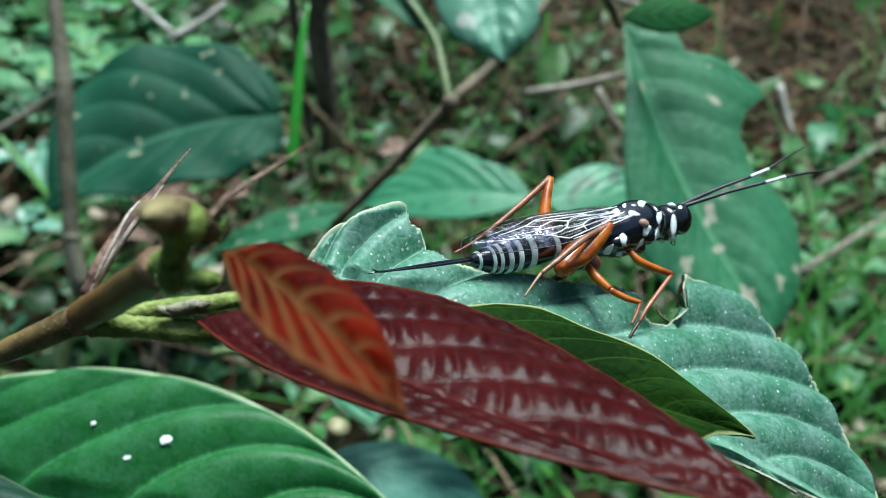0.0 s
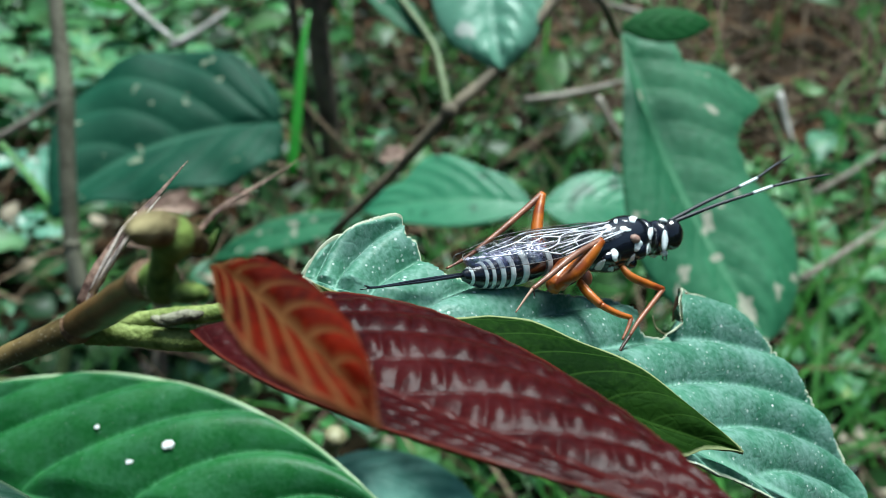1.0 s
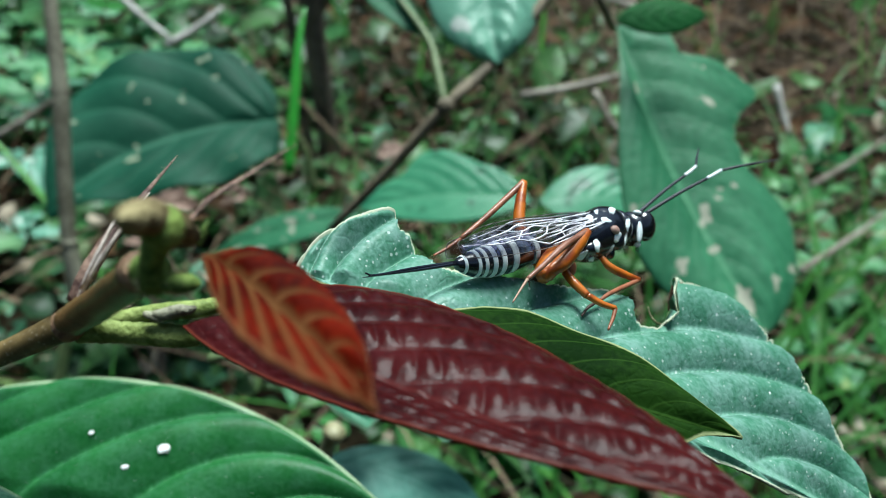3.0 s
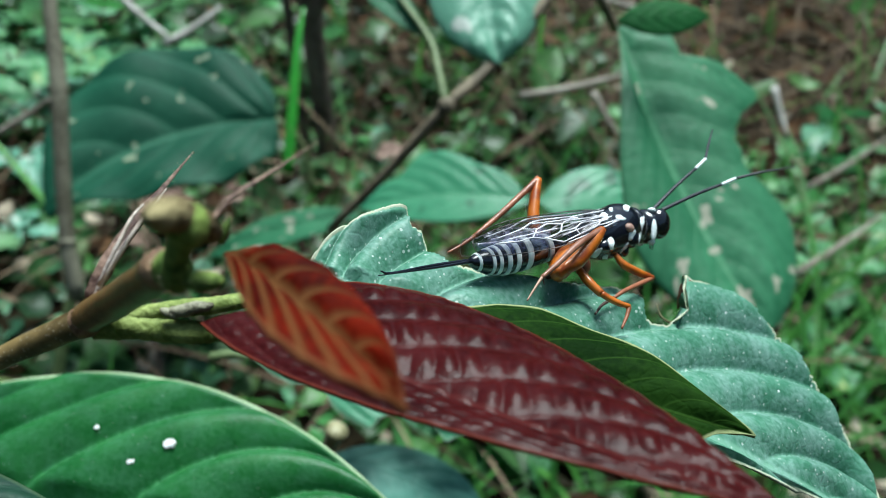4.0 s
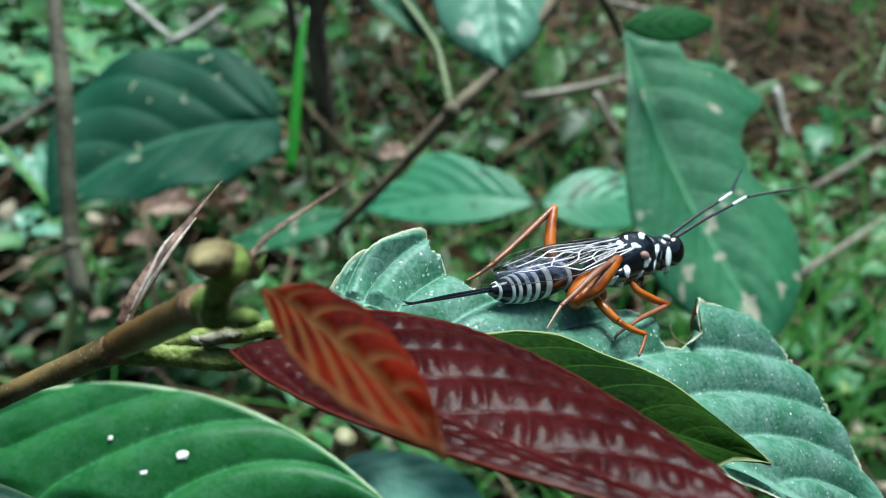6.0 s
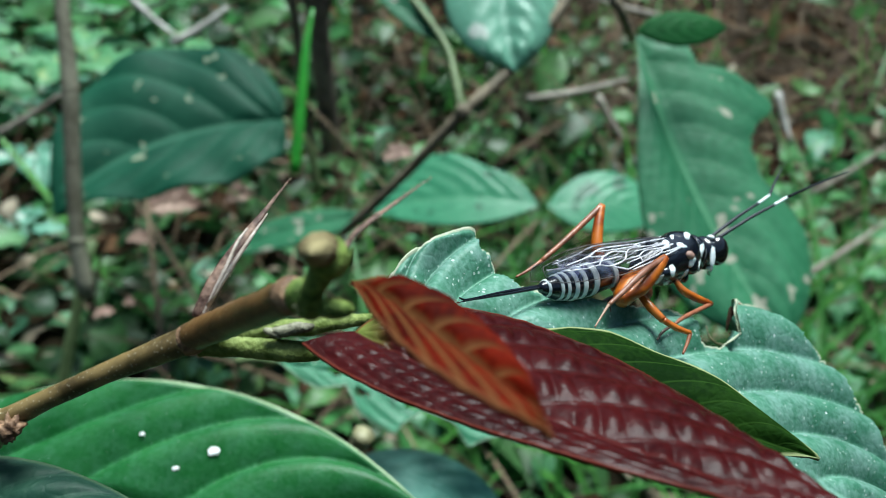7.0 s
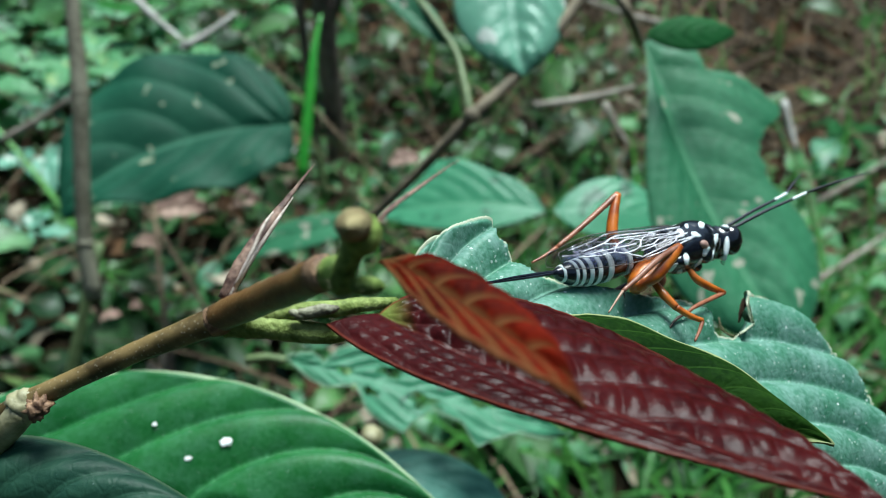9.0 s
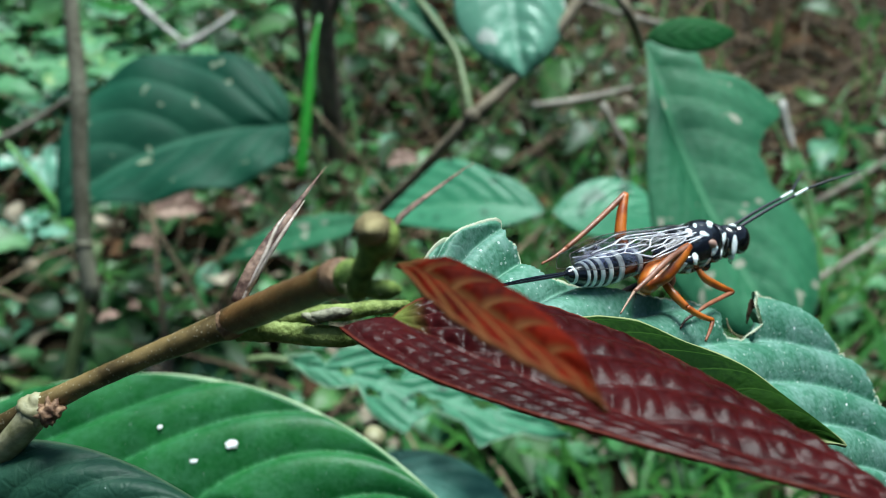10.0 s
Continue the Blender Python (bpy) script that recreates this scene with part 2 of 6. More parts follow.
def spline(points, n):
    """A smooth curve (Catmull-Rom) through the points."""
    p = np.array(points, float)
    p = np.vstack([2 * p[0] - p[1], p, 2 * p[-1] - p[-2]])
    out = []
    m = len(p) - 3
    for q in np.linspace(0, m - 1e-9, n):
        i, t = int(q), q - int(q)
        a, b, c, d = p[i:i + 4]
        out.append(0.5 * (2 * b + (c - a) * t + (2 * a - 5 * b + 4 * c - d) * t * t + (3 * b - a - 3 * c + d) * t ** 3))
    return np.array(out)


def tube(points, radii, sides=10, n=None, caps=True, flat=1.0, wobble=0.0):
    """A round, tapered rod along a curve; flat squeezes it across."""
    c = spline(points, n or max(len(points) * 3, 4))
    r = np.interp(np.linspace(0, 1, len(c)), np.linspace(0, 1, len(radii)), radii)
    t = np.gradient(c, axis=0)
    t /= np.linalg.norm(t, axis=1)[:, None] + 1e-12
    up = V((0, 0, 1)) if abs(t[0][2]) < 0.9 else V((0, 1, 0))
    vs, fs = [], []
    for i in range(len(c)):
        s = np.cross(t[i], up)
        s /= np.linalg.norm(s)
        u = np.cross(s, t[i])
        up = u
        for k in range(sides):
            a = 2 * math.pi * k / sides
            rr = r[i] * (1 + wobble * math.sin(3 * a + i * 1.7) * math.sin(i * 0.9))
            vs.append(c[i] + rr * (math.cos(a) * s + flat * math.sin(a) * u))
    for i in range(len(c) - 1):
        for k in range(sides):
            a, b = i * sides + k, i * sides + (k + 1) % sides
            fs.append((a, b, b + sides, a + sides))
    if caps:
        fs.append(tuple(range(sides - 1, -1, -1)))
        fs.append(tuple(range((len(c) - 1) * sides, len(c) * sides)))
    return np.array(vs), fs


def ball(centre, radii, turn=None, seg=16, rings=10, squash=None):
    """An egg-shaped solid; squash(v) reshapes the unit ball first."""
    vs, fs = [(0, 0, 1)], []
    for i in range(1, rings):
        th = math.pi * i / rings
        for k in range(seg):
            a = 2 * math.pi * k / seg
            vs.append((math.sin(th) * math.cos(a), math.sin(th) * math.sin(a), math.cos(th)))
    vs.append((0, 0, -1))
    for k in range(seg):
        fs.append((0, 1 + k, 1 + (k + 1) % seg))
        e = 1 + (rings - 2) * seg
        fs.append((len(vs) - 1, e + (k + 1) % seg, e + k))
    for i in range(rings - 2):
        for k in range(seg):
            a, b = 1 + i * seg + k, 1 + i * seg + (k + 1) % seg
            fs.append((a, a + seg, b + seg, b))
    v = np.array(vs, float)
    if squash:
        v = np.array([squash(*q) for q in v])
    v = v * V(radii)
    if turn is not None:
        v = v @ np.array(Euler([radians(q) for q in turn]).to_matrix()).T
    return v + V(centre), fs


def rugged(amount, grain):
    """Reshapes a ball into a lump with folds and knobs."""
    return lambda x, y, z: tuple(q * (1 + amount * noise.noise((x * grain, y * grain, z * grain)) + 0.5 * amount * noise.noise((x * grain * 3, y * grain * 3, z * grain * 3))) for q in (x, y, z))


def mesh_object(name, pieces, material, parent=None, label="", origin=(0, 0, 0), scale=0.001, smooth=True, uv=None, rim=None):
    v, f = pieces
    me = bpy.data.meshes.new(name)
    me.from_pydata([tuple(q) for q in (np.asarray(v) - V(origin)) * scale], [], f)
    if smooth:
        me.polygons.foreach_set("use_smooth", [True] * len(me.polygons))
    if uv is not None:
        layer = me.uv_layers.new(name="UVMap")
        idx = np.zeros(len(me.loops), int)
        me.loops.foreach_get("vertex_index", idx)
        layer.data.foreach_set("uv", np.asarray(uv)[idx].ravel())
    if rim is not None:
        me.attributes.new("rim", "FLOAT", "POINT").data.foreach_set("value", np.asarray(rim, float))
    me.materials.append(material)
    me.update()
    ob = new(name, me)
    if parent:
        ob.parent = parent
    if label:
        tagged(ob, label)
    return ob


def bezier(p, s):
    a, b, c, d = (V(q) for q in p)
    s = np.asarray(s)[:, None]
    return a * (1 - s) ** 3 + 3 * b * s * (1 - s) ** 2 + 3 * c * s * s * (1 - s) + d * s ** 3


def sign_of(q):
    return float(np.sum(q))


def blade(mid, far, near, veins, slant, relief, belly=(0, 0), quilt=0.0, bend=1.4, ns=110, nu=26, far_cut=None, near_cut=None, wave=0.0, seed=1, ragged=0.0, clip=False, lean=None, saw=1.0, fan=None, cells=27):
    """A leaf blade between its two margins and its midrib, each a Bezier curve. relief: how far it bulges between the veins;
    belly: cross curvature of each half; quilt: small bulges between the cross veins; cuts: how much of each half is left, as (along, share) pairs; clip: the cut bites through the pleats;
    lean: (along, spread, amount) by which the far half is drawn towards the stalk."""
    rng = np.random.RandomState(seed)
    s = np.linspace(0, 1, ns)
    m, halves = bezier(mid, s), []
    for edge, cut, bl, sign in ((near, near_cut, belly[1], -1), (far, far_cut, belly[0], 1)):
        e = bezier(edge, s)
        left = np.ones(ns) if cut is None else np.interp(s, [c[0] for c in cut], [c[1] for c in cut])
        left = left - ragged * np.abs(rng.randn(ns)) * (1 if cut is not None else 0.4)
        w = np.linalg.norm(e - m, axis=1)
        us = np.linspace(0, 1, nu) ** 0.85
        if sign < 0:
            us = us[::-1][:-1]
        rows = []
        for u in us:
            q = u * left if not clip else np.minimum(u * np.clip(left, 0, 1), left * (0.985 + 0.015 * u)) if sign < 0 else np.minimum(u, left * (0.985 + 0.015 * u))
            if lean and sign > 0:
                sw = s - lean[2] * np.maximum(0.0, q - 0.55) * np.exp(-((s - lean[0]) / lean[1]) ** 2)
                m, e = bezier(mid, sw), bezier(edge, sw)
            along = np.gradient(m, axis=0) + np.gradient(e - m, axis=0) * q[:, None]
            rows.append((m + (e - m) * q[:, None], sign * q, (left - q) * w if clip else (1 - u) * left * w, w, bl, q, np.cross((e - m) * sign, along)))
        halves.append(rows)
    rows = halves[0] + halves[1]
    grid = np.array([r[0] for r in rows])
    nrm = np.array([r[6] for r in rows])
    nrm /= np.linalg.norm(nrm, axis=2)[:, :, None] + 1e-12
    nrm = nrm if nrm[:, :, 2].mean() > 0 else -nrm
    out, uv, rim = grid.copy(), [], []
    for i, (g, q, ed, w, bl, au, _) in enumerate(rows):
        spread = np.clip(fan[0] + fan[1] * s, 0, 1) if fan else 1.0
        ph = (s - slant * spread * np.clip(au, 0, 2) ** bend) * veins
        if fan:
            ph = ph + fan[2] * (1 - np.exp(-s / 0.07))
        fr = np.sin(np.pi * (ph - np.floor(ph)) ** saw) ** 0.7
        fade = np.clip(s / (0.04 if fan else 0.1), 0, 1) * np.clip(ed / 0.7, 0.35, 1) * np.clip(w / (w.max() * 0.3), 0, 1)
        h = relief * fr * fade * np.clip(au * 6, 0, 1) * (0.5 if sign_of(q) < 0 else 1.0)
        if quilt:
            cell = np.floor(ph)
            dome = np.sin(np.pi * (ph - cell)) ** 1.15 * np.abs(np.sin(np.pi * (s * cells + 0.37 * cell + 0.07 * np.sin(au * 17 + cell)))) ** 1.1
            h = h + quilt * fade * dome * (0.85 + 0.3 * np.sin(s * 41 + cell * 2.3)) * (0.42 if sign_of(q) < 0 else 1.0)
        h = h + bl * np.sin(np.pi * np.clip(au, 0, 1)) * np.clip(w / (w.max() * 0.5), 0, 1)
        h = h + wave * np.sin(s * 23 + seed) * au * au
        out[i] = g + nrm[i] * h[:, None]
        uv.append(np.stack([0.5 + 0.5 * q, s], 1))
        rim.append(ed)
    nr = len(rows)
    fs = [(i * ns + j, i * ns + j + 1, (i + 1) * ns + j + 1, (i + 1) * ns + j) for i in range(nr - 1) for j in range(ns - 1)]
    return (out.reshape(-1, 3), fs), np.concatenate(uv), np.concatenate(rim)


def leaf_part(name, spec, material, parent, label="", origin=(0, 0, 0), thick=0.22, holes=(), **kw):
    """A blade with its thickness; holes: (across, along, size) eaten through it."""
    pieces, uv, rim = blade(*spec, **kw)
    if holes:
        kept = []
        for f in pieces[1]:
            u, v = uv[list(f)].mean(axis=0)
            if all(math.hypot((u - a) * 0.6, v - b) > r * (1 + 0.3 * math.sin(5 * math.atan2(v - b, u - a) + 9 * a)) for a, b, r in holes):
                kept.append(f)
        pieces = (pieces[0], kept)
    ob = mesh_object(name, pieces, material, parent, label, origin, uv=uv, rim=rim)
    so = ob.modifiers.new("thickness", "SOLIDIFY")
    so.thickness, so.offset = thick * 0.001, -1.0
    return ob


def placed(name, origin, label, category, group="", kind=""):
    """An Empty at a thing's base, in the leaning axes."""
    ob = new(name)
    ob.empty_display_size = 0.005
    ob.matrix_world = PLANT @ Matrix.Translation(Vector(origin) * 0.001)
    return tagged(ob, label, category, group, kind)


# ---- ground and undergrowth ----
def ground_sheet():
    xs = np.concatenate([[-60, -20, -6], np.linspace(-2.2, 2.2, 90), [6, 20, 60]])
    ys = np.concatenate([[-60, -20, -5], np.linspace(-0.6, 4.0, 90), [8, 20, 60]])
    vs = [(x, y, 0.012 * noise.noise((x * 5, y * 5, 0)) + 0.006 * noise.noise((x * 19, y * 19, 3)) if abs(x) < 3 and -1 < y < 5 else 0.0) for y in ys for x in xs]
    n = len(xs)
    fs = [(j * n + i, j * n + i + 1, (j + 1) * n + i + 1, (j + 1) * n + i) for j in range(len(ys) - 1) for i in range(n - 1)]
    ob = mesh_object("ground", (np.array(vs), fs), organic("forest_soil", (0.005, 0.0045, 0.0025), (0.022, 0.016, 0.008), 0.95, 30, 300, 0.8, 0.004, 0.05), scale=1.0)
    return tagged(ob, "brown forest soil under leaf litter and grass", "ground", kind="structure")


ground_sheet()


def low_sky_blocker():
    """An unseen dark wall of foliage, added on every side to block the low sky."""
    n, vs, fs = 120, [], []
    for k in range(n):
        a = 2 * math.pi * k / n
        top = 3.2 + 0.9 * noise.noise((math.cos(a) * 2, math.sin(a) * 2, 1)) + 0.4 * noise.noise((math.cos(a) * 9, math.sin(a) * 9, 4))
        for j in range(9):
            r = 6.5 + 0.8 * noise.noise((math.cos(a) * 4, math.sin(a) * 4, j * 0.8))
            vs.append((r * math.cos(a), 1.0 + r * math.sin(a), top * j / 8 - 0.1))
    for k in range(n):
        for j in range(8):
            a, b = k * 9 + j, (k + 1) % n * 9 + j
            fs.append((a, b, b + 1, a + 1))
    ob = mesh_object("backdrop", (np.array(vs), fs), organic("unseen_foliage", (0.012, 0.03, 0.01), (0.05, 0.11, 0.035), 0.8, 2.5, 14, 0.8, 0.2), scale=1.0)
    return tagged(ob, "unseen dark green foliage ring added to block the low sky", "forest", kind="structure")


low_sky_blocker()


def edge_foliage():
    """Leaf sprays that break up the unseen foliage ring."""
    rng = np.random.RandomState(41)
    vs, fs = [], []
    for k in range(4200):
        a, z = rng.uniform(0, 2 * math.pi), 3.4 * rng.rand() ** 0.8
        r = 6.3 + rng.uniform(-0.5, 0.5)
        c = V((r * math.cos(a), 1.0 + r * math.sin(a), z))
        size = rng.uniform(0.12, 0.3)
        m = np.array(Euler(rng.uniform(-1.2, 1.2, 3) + V((0, 0, a))).to_matrix())
        n = len(vs)
        for q in ((-0.5, 0, 0), (-0.15, 0.24, 0.06), (0.25, 0.2, 0.03), (0.5, 0, -0.12), (0.25, -0.2, 0.03), (-0.15, -0.24, 0.06), (0.05, 0, -0.04)):
            vs.append(c + m @ (V(q) * size))
        fs += [(n + i, n + (i + 1) % 6, n + 6) for i in range(6)]
    ob = mesh_object("forest_foliage", (np.array(vs), fs), GREENS, scale=1.0)
    return tagged(ob, "leafy sprays along the unseen dark foliage ring", "foliage", kind="stuff")



def scatter(name, count, area, sizes, heights, slim, tilt, material, label, category, seed, curl=0.25, keep=None):
    """Many small curled blades strewn over an area of the ground, in one mesh."""
    rng = np.random.RandomState(seed)
    rows, cols = 5, 3
    s = np.linspace(0, 1, rows)
    wide = np.sin(np.pi * np.clip(s * 0.94 + 0.03, 0, 1)) ** 0.8
    vs, fs = [], []
    made = 0
    while made < count:
        x, y = rng.uniform(area[0], area[1]), rng.uniform(area[2], area[3])
        if keep and rng.rand() > keep(x, y):
            continue
        made += 1
        size = rng.uniform(*sizes)
        w = size * rng.uniform(*slim)
        z = heights[0] + (heights[1] - heights[0]) * rng.rand() ** 1.6 * min(1.0, max(0.12, (y - 0.35) / 0.6))
        m = np.array((Euler((radians(rng.uniform(*tilt)), radians(rng.uniform(-30, 30)), 0)).to_matrix()))
        a = rng.uniform(0, 2 * math.pi)
        turn = np.array(((math.cos(a), -math.sin(a), 0), (math.sin(a), math.cos(a), 0), (0, 0, 1)))
        c = rng.uniform(-curl, curl * 2)
        n = len(vs)
        for i in range(rows):
            for k in (-1, 0, 1):
                q = V((k * w * 0.5 * wide[i], (s[i] - 0.5) * size, abs(k) * w * 0.16 - c * size * (s[i] - 0.5) ** 2 * 2))
                vs.append(turn @ (m @ q) + V((x, y, z)))
        for i in range(rows - 1):
            for k in range(cols - 1):
                b = n + i * cols + k
                fs.append((b, b + 1, b + cols + 1, b + cols))
    ob = mesh_object(name, (np.array(vs), fs), material, scale=1.0)
    return tagged(ob, label, category, kind="stuff")


def grass(name, count, area, lengths, width, material, label, seed, lean=(10, 70), keep=None, category="grass"):
    """Arching blades or dry stalks growing from the ground, in one mesh."""
    rng = np.random.RandomState(seed)
    vs, fs, made = [], [], 0
    while made < count:
        x, y = rng.uniform(area[0], area[1]), rng.uniform(area[2], area[3])
        if keep and rng.rand() > keep(x, y):
            continue
        made += 1
        ln, a, le = rng.uniform(*lengths), rng.uniform(0, 2 * math.pi), radians(rng.uniform(*lean))
        w = rng.uniform(*width)
        out = V((math.cos(a), math.sin(a), 0))
        side = V((-math.sin(a), math.cos(a), 0))
        p, n = V((x, y, 0.0)), len(vs)
        bend = rng.uniform(0.1, 0.5)
        for i in range(6):
            t = i / 5
            ww = w * (1 - t ** 2 * 0.9)
            vs += [p - side * ww, p + out * ww * 0.25, p + side * ww]
            an = le + bend * t * 1.6
            p = p + (out * math.sin(an) + V((0, 0, 1)) * math.cos(an)) * ln / 5
            p[2] = max(p[2], 0.004)
        for i in range(5):
            for k in range(2):
                b = n + i * 3 + k
                fs.append((b, b + 1, b + 4, b + 3))
    ob = mesh_object(name, (np.array(vs), fs), material, scale=1.0)
    return tagged(ob, label, category, kind="stuff")


GREENS = scatter_material("undergrowth_leaves", [(0.012, 0.04, 0.010), (0.022, 0.07, 0.018), (0.042, 0.115, 0.03), (0.11, 0.255, 0.07), (0.03, 0.075, 0.032)], 0.4, 0.3)
LITTER = scatter_material("dead_leaves", [(0.03, 0.015, 0.007), (0.085, 0.042, 0.02), (0.13, 0.07, 0.035), (0.035, 0.018, 0.009), (0.22, 0.14, 0.08)], 0.8, 0.1, 0.08)
PALE_LITTER = scatter_material("bleached_leaves", [(0.12, 0.09, 0.055), (0.34, 0.28, 0.2), (0.5, 0.44, 0.34), (0.2, 0.14, 0.09)], 0.7, 0.1)
BRIGHT = scatter_material("sunlit_seedlings", [(0.07, 0.25, 0.06), (0.12, 0.34, 0.11), (0.2, 0.44, 0.18), (0.13, 0.33, 0.19), (0.26, 0.41, 0.13)], 0.35, 0.35)
STRAW = scatter_material("dry_stalks", [(0.03, 0.016, 0.008), (0.075, 0.043, 0.023), (0.26, 0.19, 0.125), (0.024, 0.012, 0.006)], 0.7, 0.05, 0.15)
BLADES = scatter_material("grass_blades", [(0.04, 0.15, 0.03), (0.08, 0.26, 0.045), (0.12, 0.34, 0.06), (0.05, 0.18, 0.045)], 0.45, 0.35)


edge_foliage()


def left_side(x, y):
    clump = min(1.0, max(0.02, 0.42 + 2.6 * noise.noise((x * 5.5, y * 5.5, 7.3))))
    return clump * min(1.0, max(0.06, 0.55 - x / (0.35 + 0.4 * y)))


def right_side(x, y):
    return min(1.0, max(0.15, 0.45 + x / (0.3 + 0.4 * y)))


def clumps(x, y):
    return min(1.0, max(0.0, 0.35 + 2.8 * noise.noise((x * 3.1, y * 3.1, 2.1))))


def feathered(area, keep=None):
    """A growth that thins out unevenly towards the borders of its area."""
    x0, x1, y0, y1 = area

    def share(x, y):
        w = 0.25 * noise.noise((x * 4.0, y * 4.0, 5.0))
        e = min((x - x0) / (x1 - x0), (x1 - x) / (x1 - x0), (y - y0) / (y1 - y0), (y1 - y) / (y1 - y0)) * 4.5
        return max(0.0, min(1.0, e + w * min(1.0, e * 3))) * (keep(x, y) if keep else 1.0)
    return share


def strewn(name, count, area, sizes, heights, slim, tilt, material, label, category, seed, curl=0.25, keep=None):
    return scatter(name, count, area, sizes, heights, slim, tilt, material, label, category, seed, curl, feathered(area, keep))


def sown(name, count, area, lengths, width, material, label, seed, lean=(10, 70), keep=None, category="grass"):
    return grass(name, count, area, lengths, width, material, label, seed, lean, feathered(area, keep), category)


strewn("leaf_litter", 4200, (-2.1, 2.2, -0.1, 3.1), (0.018, 0.06), (0.006, 0.05), (0.35, 0.6), (-35, 35), LITTER,
       "curled brown dead leaves lying on the soil", "leaf litter", 11, 0.5)
strewn("undergrowth", 5200, (-2.1, 1.2, 0.0, 2.9), (0.016, 0.06), (0.01, 0.16), (0.4, 0.7), (-45, 25), GREENS,
       "small green seedling leaves of the forest undergrowth", "undergrowth", 12, 0.3, left_side)
strewn("seedling_leaves", 330, (-1.5, -0.12, 0.5, 2.0), (0.035, 0.09), (0.03, 0.12), (0.45, 0.7), (-35, 20), BRIGHT,
       "bright pale green seedling leaves catching the light", "undergrowth", 15, 0.3, clumps)
strewn("seedling_leaves", 170, (-1.1, -0.12, 0.5, 1.5), (0.045, 0.09), (0.03, 0.11), (0.5, 0.75), (-30, 15), BRIGHT,
       "broad bright green seedling leaves in a patch of light", "undergrowth", 27, 0.3)
strewn("seedling_leaves", 70, (0.12, 0.75, 0.3, 0.85), (0.02, 0.045), (0.03, 0.12), (0.45, 0.7), (-35, 20), BRIGHT,
       "bright green seedling leaves among dry grass", "undergrowth", 16, 0.3)
strewn("seedling_leaves", 240, (-0.25, 0.65, 0.2, 0.8), (0.018, 0.045), (0.01, 0.06), (0.45, 0.7), (-35, 20), BRIGHT,
       "bright green seedling leaves close to the ground", "undergrowth", 17, 0.3)
strewn("undergrowth", 2300, (-0.9, 0.35, 0.2, 1.15), (0.012, 0.04), (0.008, 0.07), (0.4, 0.7), (-45, 25), GREENS,
       "small dark green leaves close to the shrub", "undergrowth", 20, 0.3)
sown("grass", 380, (-1.3, 1.5, 0.1, 1.3), (0.08, 0.24), (0.0012, 0.003), BLADES, "bright green grass blades among dry litter", 13, (5, 60), right_side)
sown("grass", 620, (-0.12, 0.6, 0.15, 0.65), (0.04, 0.13), (0.001, 0.0026), BLADES, "bright green grass blades close to the shrub's foot", 23, (10, 65))
strewn("leaf_litter", 380, (-0.2, 0.6, 0.1, 0.7), (0.012, 0.038), (0.006, 0.03), (0.35, 0.6), (-35, 35), PALE_LITTER,
       "pale bleached dead leaves among grass", "leaf litter", 24, 0.5)
sown("dry_grass", 1300, (-1.2, 0.4, 0.2, 1.9), (0.08, 0.22), (0.0008, 0.0024), STRAW, "scattered brown dry stalks among seedlings", 28, (15, 75), None,
     "dry grass")
sown("dry_grass", 4600, (-1.1, 2.1, 0.1, 3.0), (0.10, 0.35), (0.0007, 0.002), STRAW, "tangled brown dry grass stalks on the ground", 14, (40, 85), right_side,
     "dry grass")


strewn("leaf_litter", 160, (0.15, 0.75, 0.3, 1.0), (0.015, 0.05), (0.006, 0.04), (0.25, 0.5), (-35, 35), PALE_LITTER,
       "pale bleached dead leaves on the grassy side", "leaf litter", 29, 0.5)


strewn("seedling_leaves", 210, (-0.65, 0.0, 0.26, 0.85), (0.018, 0.045), (0.006, 0.05), (0.45, 0.7), (-35, 20), BRIGHT,
       "light green seedling leaves under the shrub", "undergrowth", 33, 0.3)
strewn("leaf_litter", 150, (-0.65, 0.0, 0.26, 0.85), (0.014, 0.04), (0.01, 0.05), (0.35, 0.6), (-35, 35), PALE_LITTER,
       "pale dead leaves scattered under the shrub", "leaf litter", 34, 0.5)


def outer(x, y):
    e = max(abs(x) / 2.0, abs(y - 1.4) / 1.6)
    return min(1.0, max(0.0, (e - 0.62) * 2.2)) * min(1.0, max(0.25, 0.6 + noise.noise((x * 1.3, y * 1.3, 3.0))))


scatter("leaf_litter", 5500, (-5.5, 5.5, -4.5, 6.5), (0.04, 0.11), (0.006, 0.04), (0.35, 0.6), (-35, 35), LITTER,
        "curled brown dead leaves over the clearing", "leaf litter", 18, 0.5, outer)
scatter("undergrowth", 7500, (-5.5, 5.5, -4.5, 6.5), (0.04, 0.12), (0.02, 0.25), (0.4, 0.7), (-45, 25), GREENS,
        "low green undergrowth leaves over the clearing", "undergrowth", 19, 0.3, outer)

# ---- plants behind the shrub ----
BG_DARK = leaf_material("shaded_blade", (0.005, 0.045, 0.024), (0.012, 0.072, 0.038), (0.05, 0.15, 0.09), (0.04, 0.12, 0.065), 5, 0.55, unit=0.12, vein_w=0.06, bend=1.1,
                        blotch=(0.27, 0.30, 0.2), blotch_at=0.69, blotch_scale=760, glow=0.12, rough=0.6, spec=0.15)
